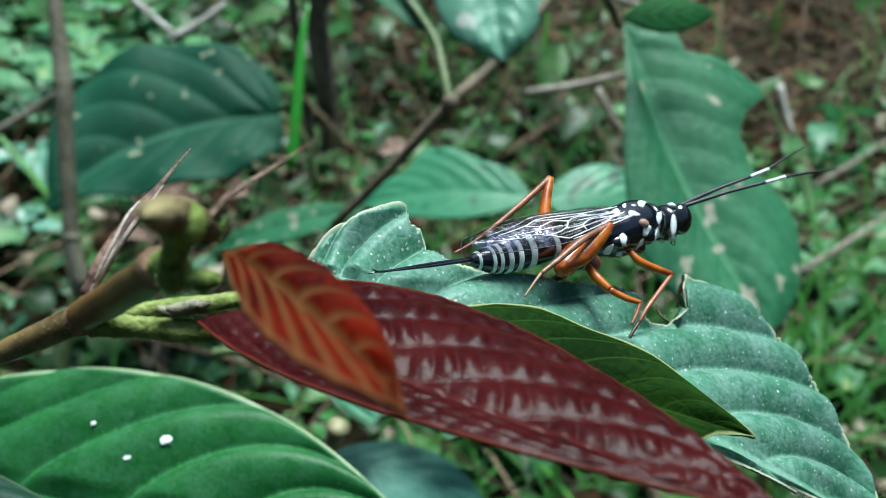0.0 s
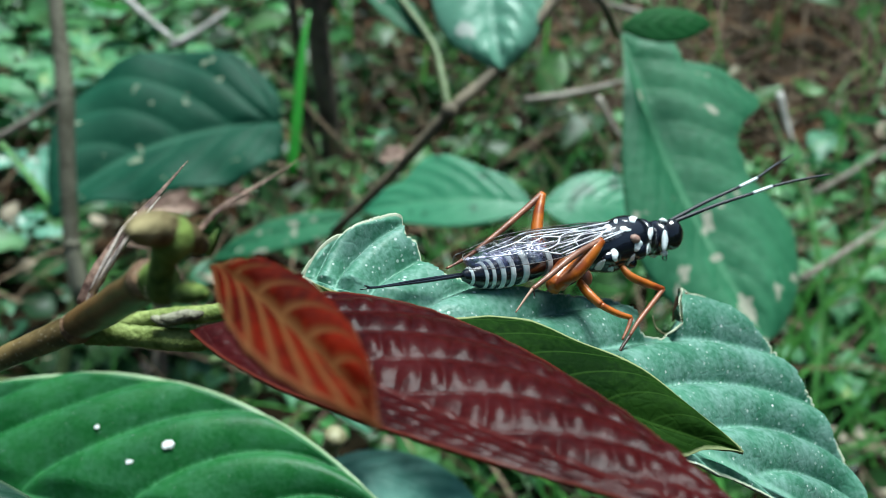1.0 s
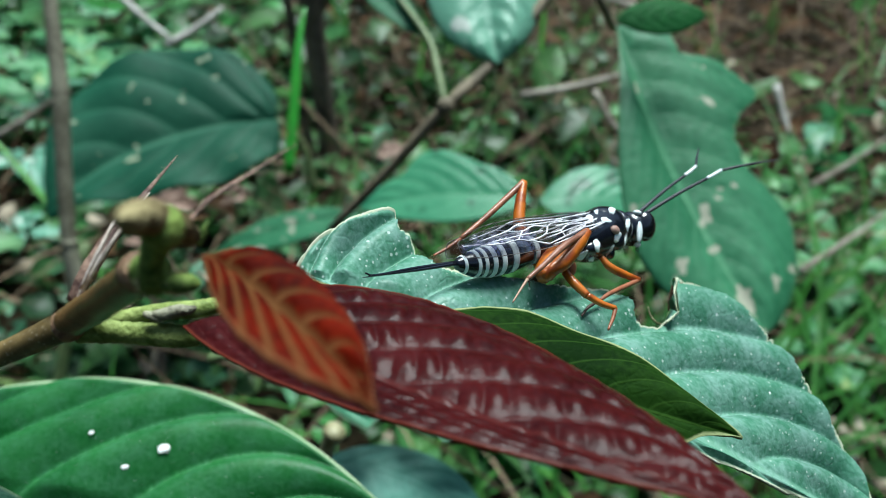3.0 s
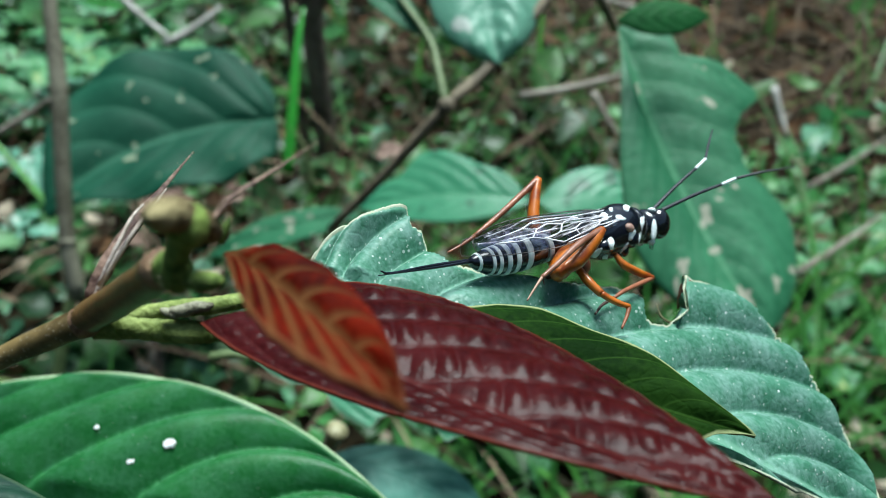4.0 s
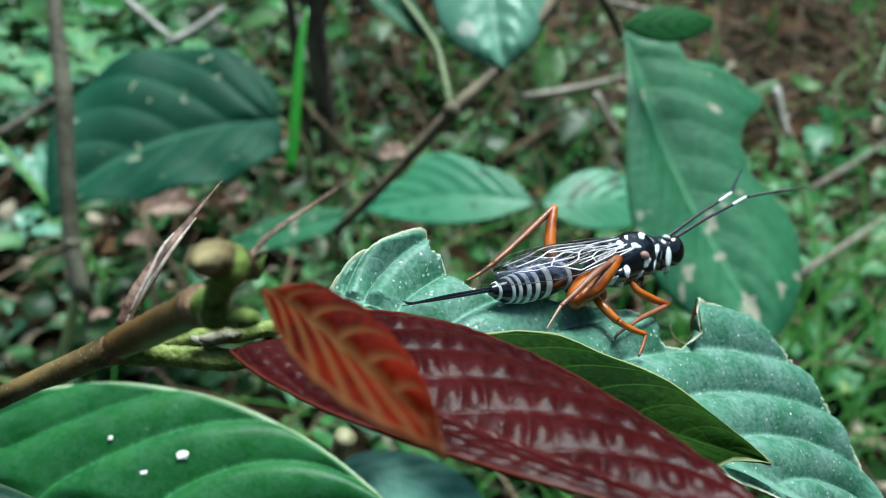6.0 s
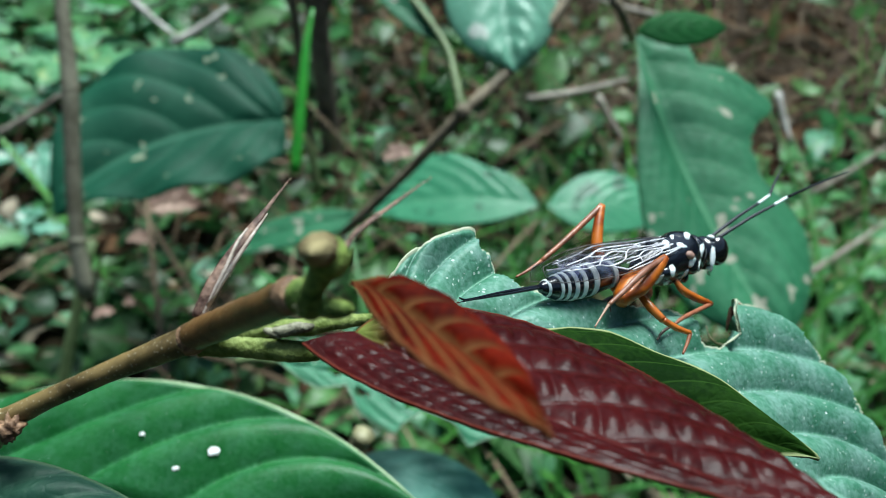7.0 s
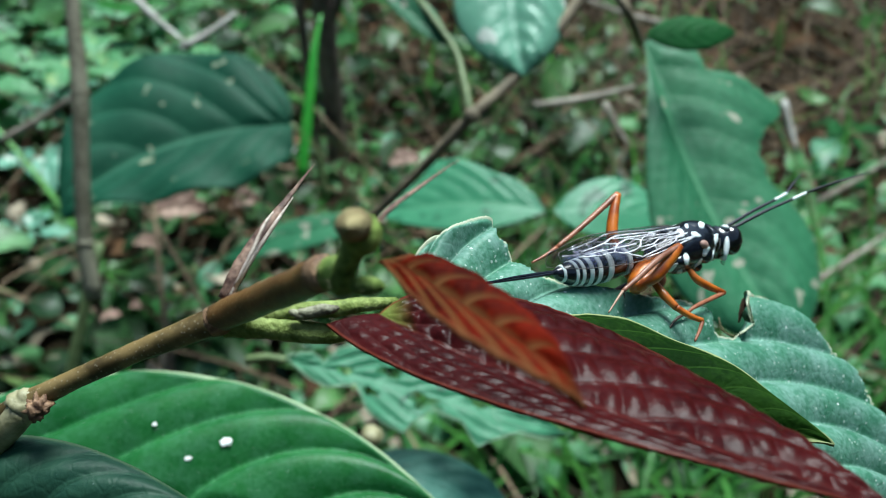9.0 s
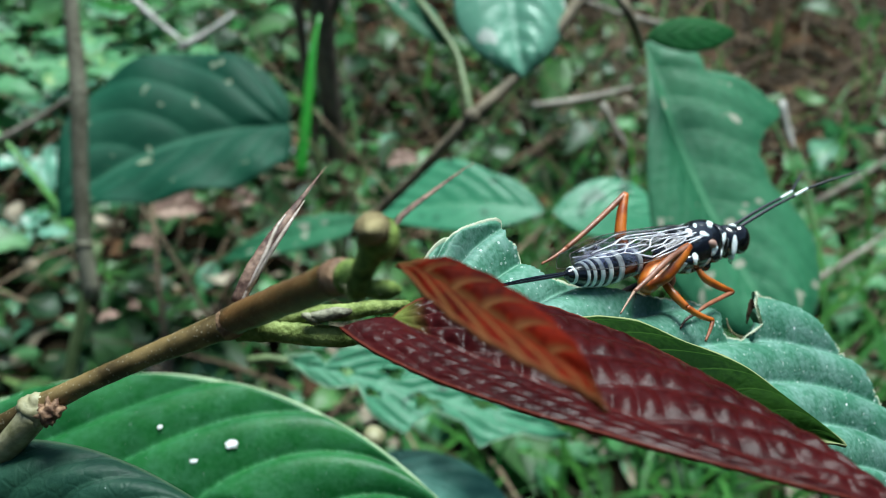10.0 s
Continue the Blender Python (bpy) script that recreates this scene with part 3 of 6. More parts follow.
# Dry patches; their increase towards the tip also paints the sheen there.
BG_MID = leaf_material("broad_blade", (0.03, 0.145, 0.064), (0.064, 0.235, 0.112), (0.11, 0.31, 0.155), (0.2, 0.26, 0.14), 9, 0.35, unit=0.2,
                       blotch=(0.42, 0.42, 0.32), blotch_at=0.665, blotch_grow=0.07, blotch_scale=640, glow=0.3, rough=0.5, glow_col=(0.06, 0.3, 0.08), vein_w=0.05)
BG_PALE = leaf_material("pale_blade", (0.04, 0.2, 0.10), (0.08, 0.29, 0.15), (0.14, 0.36, 0.2), (0.2, 0.4, 0.25), 7, 0.35, unit=0.2, glow=0.25, rough=0.35,
                        glow_col=(0.15, 0.5, 0.2), blotch=(0.02, 0.1, 0.05), blotch_at=0.63, blotch_scale=420)
# Sky glare is put into the pale base colour and whitish blotches.
BG_SHEEN = leaf_material("painted_sheen_blade", (0.12, 0.30, 0.2), (0.2, 0.42, 0.3), (0.26, 0.48, 0.36), (0.3, 0.5, 0.38), 7, 0.35, unit=0.2, glow=0.3, rough=0.3,
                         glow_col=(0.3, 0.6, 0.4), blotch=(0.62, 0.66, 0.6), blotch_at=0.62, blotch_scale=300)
BG_DEEP = leaf_material("deep_green_blade", (0.006, 0.06, 0.012), (0.014, 0.1, 0.02), (0.03, 0.14, 0.035), (0.05, 0.14, 0.05), 6, 0.3, unit=0.2, glow=0.15, rough=0.6, spec=0.1)
BG_EATEN = leaf_material("eaten_blade", (0.036, 0.16, 0.08), (0.07, 0.245, 0.13), (0.12, 0.33, 0.19), (0.3, 0.42, 0.28), 8, 0.35, unit=0.2, glow=0.25, rough=0.45,
                         glow_col=(0.1, 0.4, 0.15), blotch=(0.025, 0.09, 0.05), blotch_at=0.6, blotch_scale=900, edge_w=0.5)
BG_BRIGHT = leaf_material("sunlit_blade", (0.085, 0.25, 0.10), (0.16, 0.36, 0.17), (0.22, 0.42, 0.23), (0.2, 0.42, 0.2), 7, 0.35, unit=0.2, glow=0.35, rough=0.4,
                          glow_col=(0.2, 0.55, 0.2), blotch=(0.34, 0.44, 0.16), blotch_at=0.63, blotch_scale=300)
BG_LOW = leaf_material("low_bluish_blade", (0.05, 0.17, 0.13), (0.085, 0.24, 0.18), (0.10, 0.26, 0.2), (0.08, 0.18, 0.13), 6, 0.3, unit=0.2, glow=0.15, rough=0.5)
BG_PALESTEM = organic("lichened_stem", (0.09, 0.08, 0.05), (0.27, 0.25, 0.18), 0.8, 35, 400, 0.6, 0.0008)
BG_STEM = organic("grey_brown_stem", (0.1, 0.08, 0.05), (0.27, 0.215, 0.14), 0.75, 60, 500, 0.5, 0.0006)
BG_TRUNK = organic("dark_bark", (0.045, 0.032, 0.026), (0.2, 0.145, 0.115), 0.8, 40, 300, 0.7, 0.001)
BG_GREENSTEM = organic("green_stem", (0.08, 0.12, 0.04), (0.17, 0.22, 0.09), 0.55, 60, 500, 0.4, 0.0005)
VIVID = organic("vivid_grass", (0.03, 0.24, 0.015), (0.07, 0.36, 0.025), 0.4, 60, 700, 0.3, 0.0003)


def plant(name, origin, label, category="plant"):
    return placed(name, origin, label, category)


def stalk(name, points, radii, material, parent, origin, label="", **kw):
    return mesh_object(name, tube(points, radii, **kw), material, parent, label, origin)


def backdrop_plants():
    o = (36.6, 198.0, 71.6)
    p = plant("sapling", o, "hanging broad green leaf with eaten margin on a thin twig")
    stalk("twig", [o, (40.3, 195.0, 63.5), (46.4, 206.0, 58.5)], [1.5, 1.0], BG_STEM, p, o)
    leaf_part("leaf", (((47.2, 206.0, 59.3), (49.7, 195.0, 33.6), (61.0, 188.0, 6.0), (74.0, 177.0, -19.0)),
                       ((47.2, 206.0, 59.3), (98.7, 214.7, 70.6), (101.0, 193.3, -11.0), (74.0, 177.0, -19.0)),
                       ((47.2, 206.0, 59.3), (46.9, 186.0, 35.0), (28.0, 180.0, -14.0), (74.0, 177.0, -19.6)), 9, 0.35, 0.55),
              BG_MID, p, "broad green leaf with pale dry patches, sheen painted towards the tip, and bitten edge", o, 0.4, ns=80, nu=16,
              far_cut=((0, 1), (0.04, 0.78), (0.13, 0.68), (0.17, 0.6), (0.207, 0.51), (0.245, 0.7), (0.27, 0.79), (0.34, 0.88), (0.378, 0.94), (0.394, 0.86), (0.413, 0.68), (0.45, 0.56),
                       (0.52, 0.53), (0.56, 0.58), (0.62, 0.71), (0.68, 0.86), (0.74, 0.89), (1, 1)), clip=True,
              belly=(3, 2), ragged=0.02, saw=0.75)
    leaf_part("leaf", (((42.9, 188.0, 55.5), (49.4, 187.0, 57.1), (58.2, 187.0, 57.4), (65.3, 188.0, 56.6)),
                       ((42.9, 188.0, 55.5), (48.8, 190.0, 63.5), (61.2, 190.0, 61.6), (65.3, 188.0, 56.6)),
                       ((42.9, 188.0, 55.5), (49.2, 186.0, 50.4), (58.6, 186.0, 49.8), (65.3, 188.0, 56.6)), 6, 0.3, 0.5), BG_DEEP, p, "small dark green leaf", o, 0.4, ns=40, nu=10)

    o = (40.0, 245.0, 88.6)
    p = plant("bare_twig", o, "thin grey-brown diagonal twig with one knotted node", "twig")
    stalk("stem", [o, (30.9, 243.0, 74.7), (16.5, 238.0, 57.2), (1.8, 232.0, 42.7), (-14.9, 245.0, 26.7), (-36.7, 262.0, 7.8)], [2.0, 1.9, 1.7, 2.0, 1.6, 1.4], BG_STEM, p, o, wobble=0.1)
    stalk("side_twig", [(1.8, 232.0, 43.7), (-0.2, 236.0, 54.7), (-3.3, 242.0, 66.6), (-15.2, 250.0, 85.0)], [1.5, 1.2, 1.1], BG_GREENSTEM, p, o)
    mesh_object("node", ball((2.2, 231.0, 43.2), (2.6, 2.2, 2.8)), BG_STEM, p, "", o)
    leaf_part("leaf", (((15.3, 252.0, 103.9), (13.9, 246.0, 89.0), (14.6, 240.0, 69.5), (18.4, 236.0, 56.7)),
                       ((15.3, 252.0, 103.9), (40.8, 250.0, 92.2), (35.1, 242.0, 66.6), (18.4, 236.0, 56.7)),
                       ((15.3, 252.0, 103.9), (-12.3, 246.0, 94.3), (-7.6, 240.0, 62.6), (18.4, 236.0, 56.7)), 7, 0.35, 0.8), BG_SHEEN, p, "pale green leaf with painted sheen", o, 0.4, ns=60,
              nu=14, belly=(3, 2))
    leaf_part("leaf", (((-5.2, 246.1, 68.1), (-11.1, 248.1, 74.7), (-19.4, 250.0, 82.6), (-30.0, 253.9, 91.2)),
                       ((-5.2, 246.1, 68.1), (-5.7, 248.0, 80.3), (-14.9, 249.9, 88.1), (-30.0, 253.9, 91.2)),
                       ((-5.2, 246.1, 68.1), (-14.6, 246.1, 70.5), (-24.0, 250.1, 80.7), (-30.0, 253.9, 91.2)), 6, 0.35, 0.5), BG_MID, p, "narrow green leaf", o, 0.4, ns=40, nu=10)

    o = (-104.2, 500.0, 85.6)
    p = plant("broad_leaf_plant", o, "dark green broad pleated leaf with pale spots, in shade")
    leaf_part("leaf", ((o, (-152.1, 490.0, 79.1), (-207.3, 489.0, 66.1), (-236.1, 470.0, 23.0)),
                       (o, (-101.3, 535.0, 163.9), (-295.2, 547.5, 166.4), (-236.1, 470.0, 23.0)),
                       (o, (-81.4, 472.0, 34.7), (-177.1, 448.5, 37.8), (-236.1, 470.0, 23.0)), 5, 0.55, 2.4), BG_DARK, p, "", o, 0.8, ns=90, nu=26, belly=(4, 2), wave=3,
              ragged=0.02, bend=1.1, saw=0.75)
    stalk("petiole", [(-84.0, 520.0, 40.0), (-90.0, 510.0, 72.0), o], [2.6, 2.2, 1.8], BG_GREENSTEM, p, o)

    o = (-186.0, 400.0, -11.3)
    p = plant("upright_stem", o, "straight brown upright stem with small joints", "stem")
    stalk("stem", [(-191.8, 380.0, 153.9), (-188.2, 380.0, 115.5), (-184.9, 381.0, 80.1), (-184.0, 382.0, 49.9), (-183.4, 386.0, 5.9), (-180.6, 392.0, -22.4)], [3.6, 3.6, 4.4, 3.8, 4.0, 4.2], BG_PALESTEM, p, o,
          wobble=0.08)
    for q in ((-184.9, 381.0, 80.1), (-183.4, 386.0, 5.9)):
        mesh_object("joint", ball(q, (4.6, 4.6, 3.0), seg=12, rings=8), BG_PALESTEM, p, "", o)
    o = (-212.4, 430.0, -80.4)
    p = plant("green_stem", o, "pale green thin stem leaning beside litter", "stem")
    stalk("stem", [o, (-202.2, 425.0, -36.5), (-190.7, 420.0, 6.4)], [3.2, 3.0, 2.6], BG_GREENSTEM, p, o)

    o = (-109.9, 798.3, 74.3)
    p = plant("young_tree", o, "dark brown young tree stem in shade", "stem")
    stalk("trunk", [(-109.9, 798.3, 74.3), (-113.0, 745.0, 159.0), (-117.0, 692.0, 244.0), (-122.0, 620.0, 360.0), (-126.0, 560.0, 455.0)], [11, 10, 10.5, 9.5, 9], BG_TRUNK, p, o, wobble=0.1, sides=14, n=30)
    stalk("branch", [(-115.0, 715.0, 206.0), (-98.0, 690.0, 238.0), (-88.0, 660.0, 290.0)], [5, 4, 3], BG_TRUNK, p, o)
    o = (-128.0, 797.0, 74.0)
    p = plant("young_tree", o, "thin near-black sapling stem beside a thicker one", "stem")
    stalk("trunk", [o, (-134.0, 744.0, 158.0), (-137.0, 690.0, 244.0), (-146.0, 600.0, 390.0)], [5, 4.6, 4.4, 4], BG_TRUNK, p, o, wobble=0.1, n=24)
    o = (-94.2, 485.0, 49.4)
    p = plant("grass_blade", o, "vivid green upright blade of grass", "grass")
    stalk("blade", [o, (-91.7, 485.0, 77.4), (-89.1, 486.0, 112.6), (-87.4, 488.0, 134.2), (-84.5, 492.0, 154.9)], [3.2, 3.5, 3.1, 2.2, 0.8], VIVID, p, o, flat=0.25)

    o = (43.2, 372.0, 23.9)
    p = plant("seedling", o, "pale green pointed leaves of a low seedling")
    leaf_part("leaf", ((o, (17.9, 376.0, 28.8), (-6.6, 382.0, 27.9), (-40.8, 392.0, 22.4)),
                       (o, (21.5, 392.0, 65.4), (-18.4, 398.0, 54.9), (-40.8, 392.0, 22.4)),
                       (o, (20.0, 365.0, 10.8), (-11.8, 372.0, 11.0), (-40.8, 392.0, 22.4)), 7, 0.35, 0.6), BG_PALE, p, "", o, 0.5, ns=50, nu=14,
              far_cut=((0, 1), (0.3, 0.75), (0.5, 1.0), (0.62, 1.05), (0.75, 0.7), (1, 1)))
    leaf_part("leaf", (((47.3, 372.0, 23.9), (63.4, 372.0, 27.1), (82.6, 374.0, 27.3), (104.0, 378.0, 18.8)),
                       ((47.3, 372.0, 23.9), (62.8, 385.0, 47.0), (94.1, 388.0, 50.1), (104.0, 378.0, 18.8)),
                       ((47.3, 372.0, 23.9), (59.1, 362.0, 8.1), (83.5, 366.0, 6.9), (104.0, 378.0, 18.8)), 7, 0.35, 0.6), BG_PALE, p, "", o, 0.5, ns=50, nu=14)
    leaf_part("leaf", (((-38.2, 395.0, 19.7), (-64.4, 398.0, 17.0), (-91.1, 402.0, 11.9), (-122.6, 410.0, -2.7)),
                       ((-38.2, 395.0, 19.7), (-62.1, 402.0, 27.0), (-95.4, 408.0, 22.4), (-122.6, 410.0, -2.7)),
                       ((-38.2, 395.0, 19.7), (-60.3, 390.0, 5.9), (-89.8, 396.0, 0.3), (-122.6, 410.0, -2.7)), 7, 0.35, 1.0), BG_MID, p, "long green leaf", o, 0.5, ns=50, nu=10)

    o = (-35.9, 147.5, -19.7)
    p = plant("eaten_leaf_plant", o, "pale green low leaf riddled with eaten holes")
    leaf_part("leaf", ((o, (-21.7, 147.5, -22.7), (-4.4, 147.4, -26.9), (18.8, 149.4, -33.5)),
                       (o, (-24.9, 155.4, -12.6), (2.7, 157.3, -20.5), (18.8, 149.4, -33.5)),
                       (o, (-23.0, 140.6, -28.9), (-6.4, 137.6, -40.3), (18.8, 149.4, -33.5)), 8, 0.35, 0.8), BG_EATEN, p, "", o, 0.3, ns=130, nu=34, wave=1.2,
              holes=((0.66, 0.42, 0.045), (0.42, 0.55, 0.05), (0.75, 0.62, 0.035), (0.6, 0.72, 0.045), (0.35, 0.36, 0.03), (0.55, 0.25, 0.03)),
              far_cut=((0, 1), (0.12, 0.9), (0.16, 0.35), (0.22, 0.9), (0.4, 1), (0.5, 0.75), (0.56, 1), (0.72, 0.8), (0.8, 1), (1, 1)),
              near_cut=((0, 1), (0.2, 0.7), (0.3, 0.25), (0.36, 0.8), (0.5, 0.95), (0.58, 0.3), (0.68, 0.4), (0.74, 0.9), (0.86, 0.5), (1, 1)), ragged=0.03)
    stalk("petiole", [(-43.9, 149.6, -20.0), (-39.9, 148.5, -19.3), o], [1.0, 0.9, 0.8], BG_GREENSTEM, p, o)
    o = (-23.0, 149.8, -40.4)
    p = plant("low_leaf_plant", o, "bluish dark green smooth leaf low among litter")
    leaf_part("leaf", ((o, (-12.1, 149.8, -39.9), (-1.3, 149.9, -43.8), (9.4, 150.0, -53.7)),
                       (o, (-14.9, 155.8, -34.2), (7.6, 156.0, -38.9), (9.4, 150.0, -53.7)),
                       (o, (-17.9, 143.8, -47.1), (-5.3, 141.9, -51.7), (9.4, 150.0, -53.7)), 6, 0.3, 0.4), BG_LOW, p, "", o, 0.3, ns=50, nu=12)
    stalk("petiole", [(-21.3, 139.8, -39.7), (-19.7, 137.8, -34.1), (-18.0, 135.8, -30.7)], [1.2, 1.4, 2.0], NODE_PALE, p, o, "pale yellowish stub")


backdrop_plants()


def herb(x, y, tall, count, size, material, label, seed):
    """A seedling on the ground: an upright stem with broad leaves spreading round its top."""
    rng = np.random.RandomState(seed)
    ob = new("seedling")
    ob.empty_display_size = 0.01
    ob.matrix_world = Matrix.Translation((x, y, 0))
    tagged(ob, label, "plant", "seedlings")
    bow = rng.uniform(-6, 6, 2)
    mesh_object("stem", tube([(0, 0, -8), (bow[0], bow[1], tall * 0.5), (0, 0, tall)], [2.0, 1.7, 1.2], 8, 12), BG_GREENSTEM, ob)
    for k in range(count):
        a = 2 * math.pi * (k + rng.uniform(-0.25, 0.25)) / count
        z = tall * rng.uniform(0.65, 1.0)
        ln, droop, w = size * rng.uniform(0.75, 1.15), rng.uniform(-0.35, 0.2), rng.uniform(0.3, 0.42)
        f, c = V((math.cos(a), math.sin(a), 0)), V((-math.sin(a), math.cos(a), 0))
        base = V((0, 0, z)) + f * size * 0.16
        up = V((0, 0, 1))
        tip = base + f * ln + up * ln * droop
        mid = (base, base + f * ln * 0.33 + up * ln * 0.16, base + f * ln * 0.66 + up * ln * (0.14 + droop * 0.4), tip)
        sides = [(base, mid[1] + q * c * ln * w * 1.25 + up * ln * 0.05, mid[2] + q * c * ln * w + up * ln * 0.04, tip) for q in (1, -1)]
        leaf_part("leaf", (mid, sides[0], sides[1], 7, 0.35, 1.0), material, ob, "", (0, 0, 0), 0.4, ns=34, nu=9, belly=(1.5, 1.5), wave=1.5, seed=seed + k)
        mesh_object("petiole", tube([(0, 0, z - 3), tuple(base * 0.5 + V((0, 0, z * 0.5))), tuple(base + f * 1.5)], [0.9, 0.8, 0.7], 6, 8), BG_GREENSTEM, ob)
    return ob


for row in ((-0.47, 0.73, 105, 7, 62), (-0.37, 0.79, 105, 7, 66), (-0.54, 0.86, 95, 6, 70), (-0.27, 0.87, 85, 6, 60), (-0.44, 0.93, 80, 7, 70), (-0.64, 0.95, 85, 6, 75), (-0.33, 1.02, 70, 6, 64),
            (-0.58, 1.12, 60, 6, 80), (-0.46, 1.25, 45, 6, 80)):
    herb(*row, BG_BRIGHT, "bright green broad-leaved seedling in a patch of light", int(row[0] * -1000))
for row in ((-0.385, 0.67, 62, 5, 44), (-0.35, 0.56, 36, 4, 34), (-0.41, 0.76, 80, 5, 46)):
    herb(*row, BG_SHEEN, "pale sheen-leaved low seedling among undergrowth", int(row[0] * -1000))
for row in ((0.30, 0.50, 40, 4, 46), (0.25, 0.40, 30, 4, 34), (0.17, 0.36, 26, 4, 30), (0.06, 0.33, 24, 4, 28), (0.38, 0.55, 36, 5, 40),
            (0.31, 0.60, 34, 5, 36), (0.33, 0.43, 30, 4, 34)):
    herb(*row, BG_BRIGHT, "small bright green seedling among dry grass", int(row[0] * 1000))


for row in ((0.37, 0.66, 40, 5, 36), (0.44, 0.80, 36, 5, 38)):
    herb(*row, BG_DEEP, "dull green low seedling among dry grass", int(row[0] * 1000))


def loose_sticks():
    rows = (((-259.2, 620.0, 210.8), (-204.5, 600.0, 164.2), 3.0), ((-209.7, 600.0, 160.7), (-171.9, 620.0, 195.2), 3.4), ((126.6, 640.0, 130.8), (145.6, 630.0, 93.2), 3.0),
            ((301.2, 700.0, 147.1), (308.9, 690.0, 100.1), 3.2), ((54.8, 520.0, 103.6), (127.1, 540.0, 122.0), 3.0), ((-325.1, 560.0, 81.3), (-268.5, 560.0, 117.7), 3.0),
            ((183.0, 640.0, 194.5), (111.0, 680.0, 231.2), 3.0), ((215.8, 470.0, -13.2), (294.4, 520.0, 22.9), 2.2), ((284.2, 600.0, 48.1), (377.1, 640.0, 97.5), 2.4))
    for k, (a, b, r) in enumerate(rows):
        a, b = V(a), V(b)
        ob = placed("dry_stick", tuple(a), "pale dry stick lying across the undergrowth", "stick", "dry sticks")
        m = (a + b) / 2 + V((0, 1, -1.5))
        mesh_object("shaft", tube([a, m, b], [r, r * 0.9, r * 0.5], 7, 9, wobble=0.12), BLEACHED_WOOD if k in (0, 1, 3) else PALE_WOOD, ob, "", tuple(a))
    for c, size in (((-220.0, 640.0, 38.5), 50), ((-173.1, 650.0, 45.4), 38), ((-231.3, 600.0, 9.1), 24), ((-30.3, 500.0, 63.5), 22), ((-127.0, 560.0, 85.3), 12),
                    ((-181.7, 447.9, -28.2), 10), ((-196.2, 448.0, -34.8), 12)):
        c = V(c)
        h = size * 0.5
        ob = placed("dead_leaf", tuple(c), "curled pinkish-brown dead leaf", "leaf", "dead leaves")
        rng = np.random.RandomState(int(abs(c[0]) * 10))
        tilt = np.array(Euler([radians(a) for a in (rng.uniform(25, 60), rng.uniform(-25, 25), rng.uniform(-60, 60))]).to_matrix())

        def at(x, y, z):
            return tuple(c + tilt @ V((x * h, y * h, z * h)))

        up, dn = rng.uniform(0.6, 1.0, 2), rng.uniform(0.5, 0.95, 2)
        leaf_part("blade", ((at(-1, 0, -0.1), at(-0.3, 0.1, 0.15), at(0.35, -0.1, 0.2), at(1, 0.1, -0.25)),
                            (at(-1, 0, -0.1), at(-0.6, up[0], 0.5), at(0.5, up[1], 0.7), at(1, 0.1, -0.25)),
                            (at(-1, 0, -0.1), at(-0.5, -dn[0], 0.35), at(0.6, -dn[1], 0.1), at(1, 0.1, -0.25)), 5, 0.35, 0.06 * h),
                  DEAD, ob, "", tuple(c), 0.4, ns=50, nu=12, wave=0.09 * h, seed=int(abs(c[1])) + size, ragged=0.04,
                  far_cut=((0, 1), (0.4, 1), (0.5, 0.85), (0.6, 0.97), (0.78, 0.8), (1, 0.9)), near_cut=((0, 1), (0.5, 0.9), (0.6, 0.75), (0.68, 0.95), (1, 1)))


DEAD = leaf_material("dead_blade", (0.22, 0.13, 0.10), (0.42, 0.29, 0.23), (0.45, 0.32, 0.25), (0.16, 0.10, 0.07), 5, 0.35, unit=0.2, blotch=(0.07, 0.04, 0.025), blotch_at=0.6, blotch_scale=500, glow=0.1, glow_col=(0.4, 0.2, 0.1),
                     rough=0.7)
loose_sticks()


WHITE_LIME = organic("bird_lime", (0.74, 0.76, 0.74), (0.86, 0.88, 0.86), 0.8, 900, 4000)


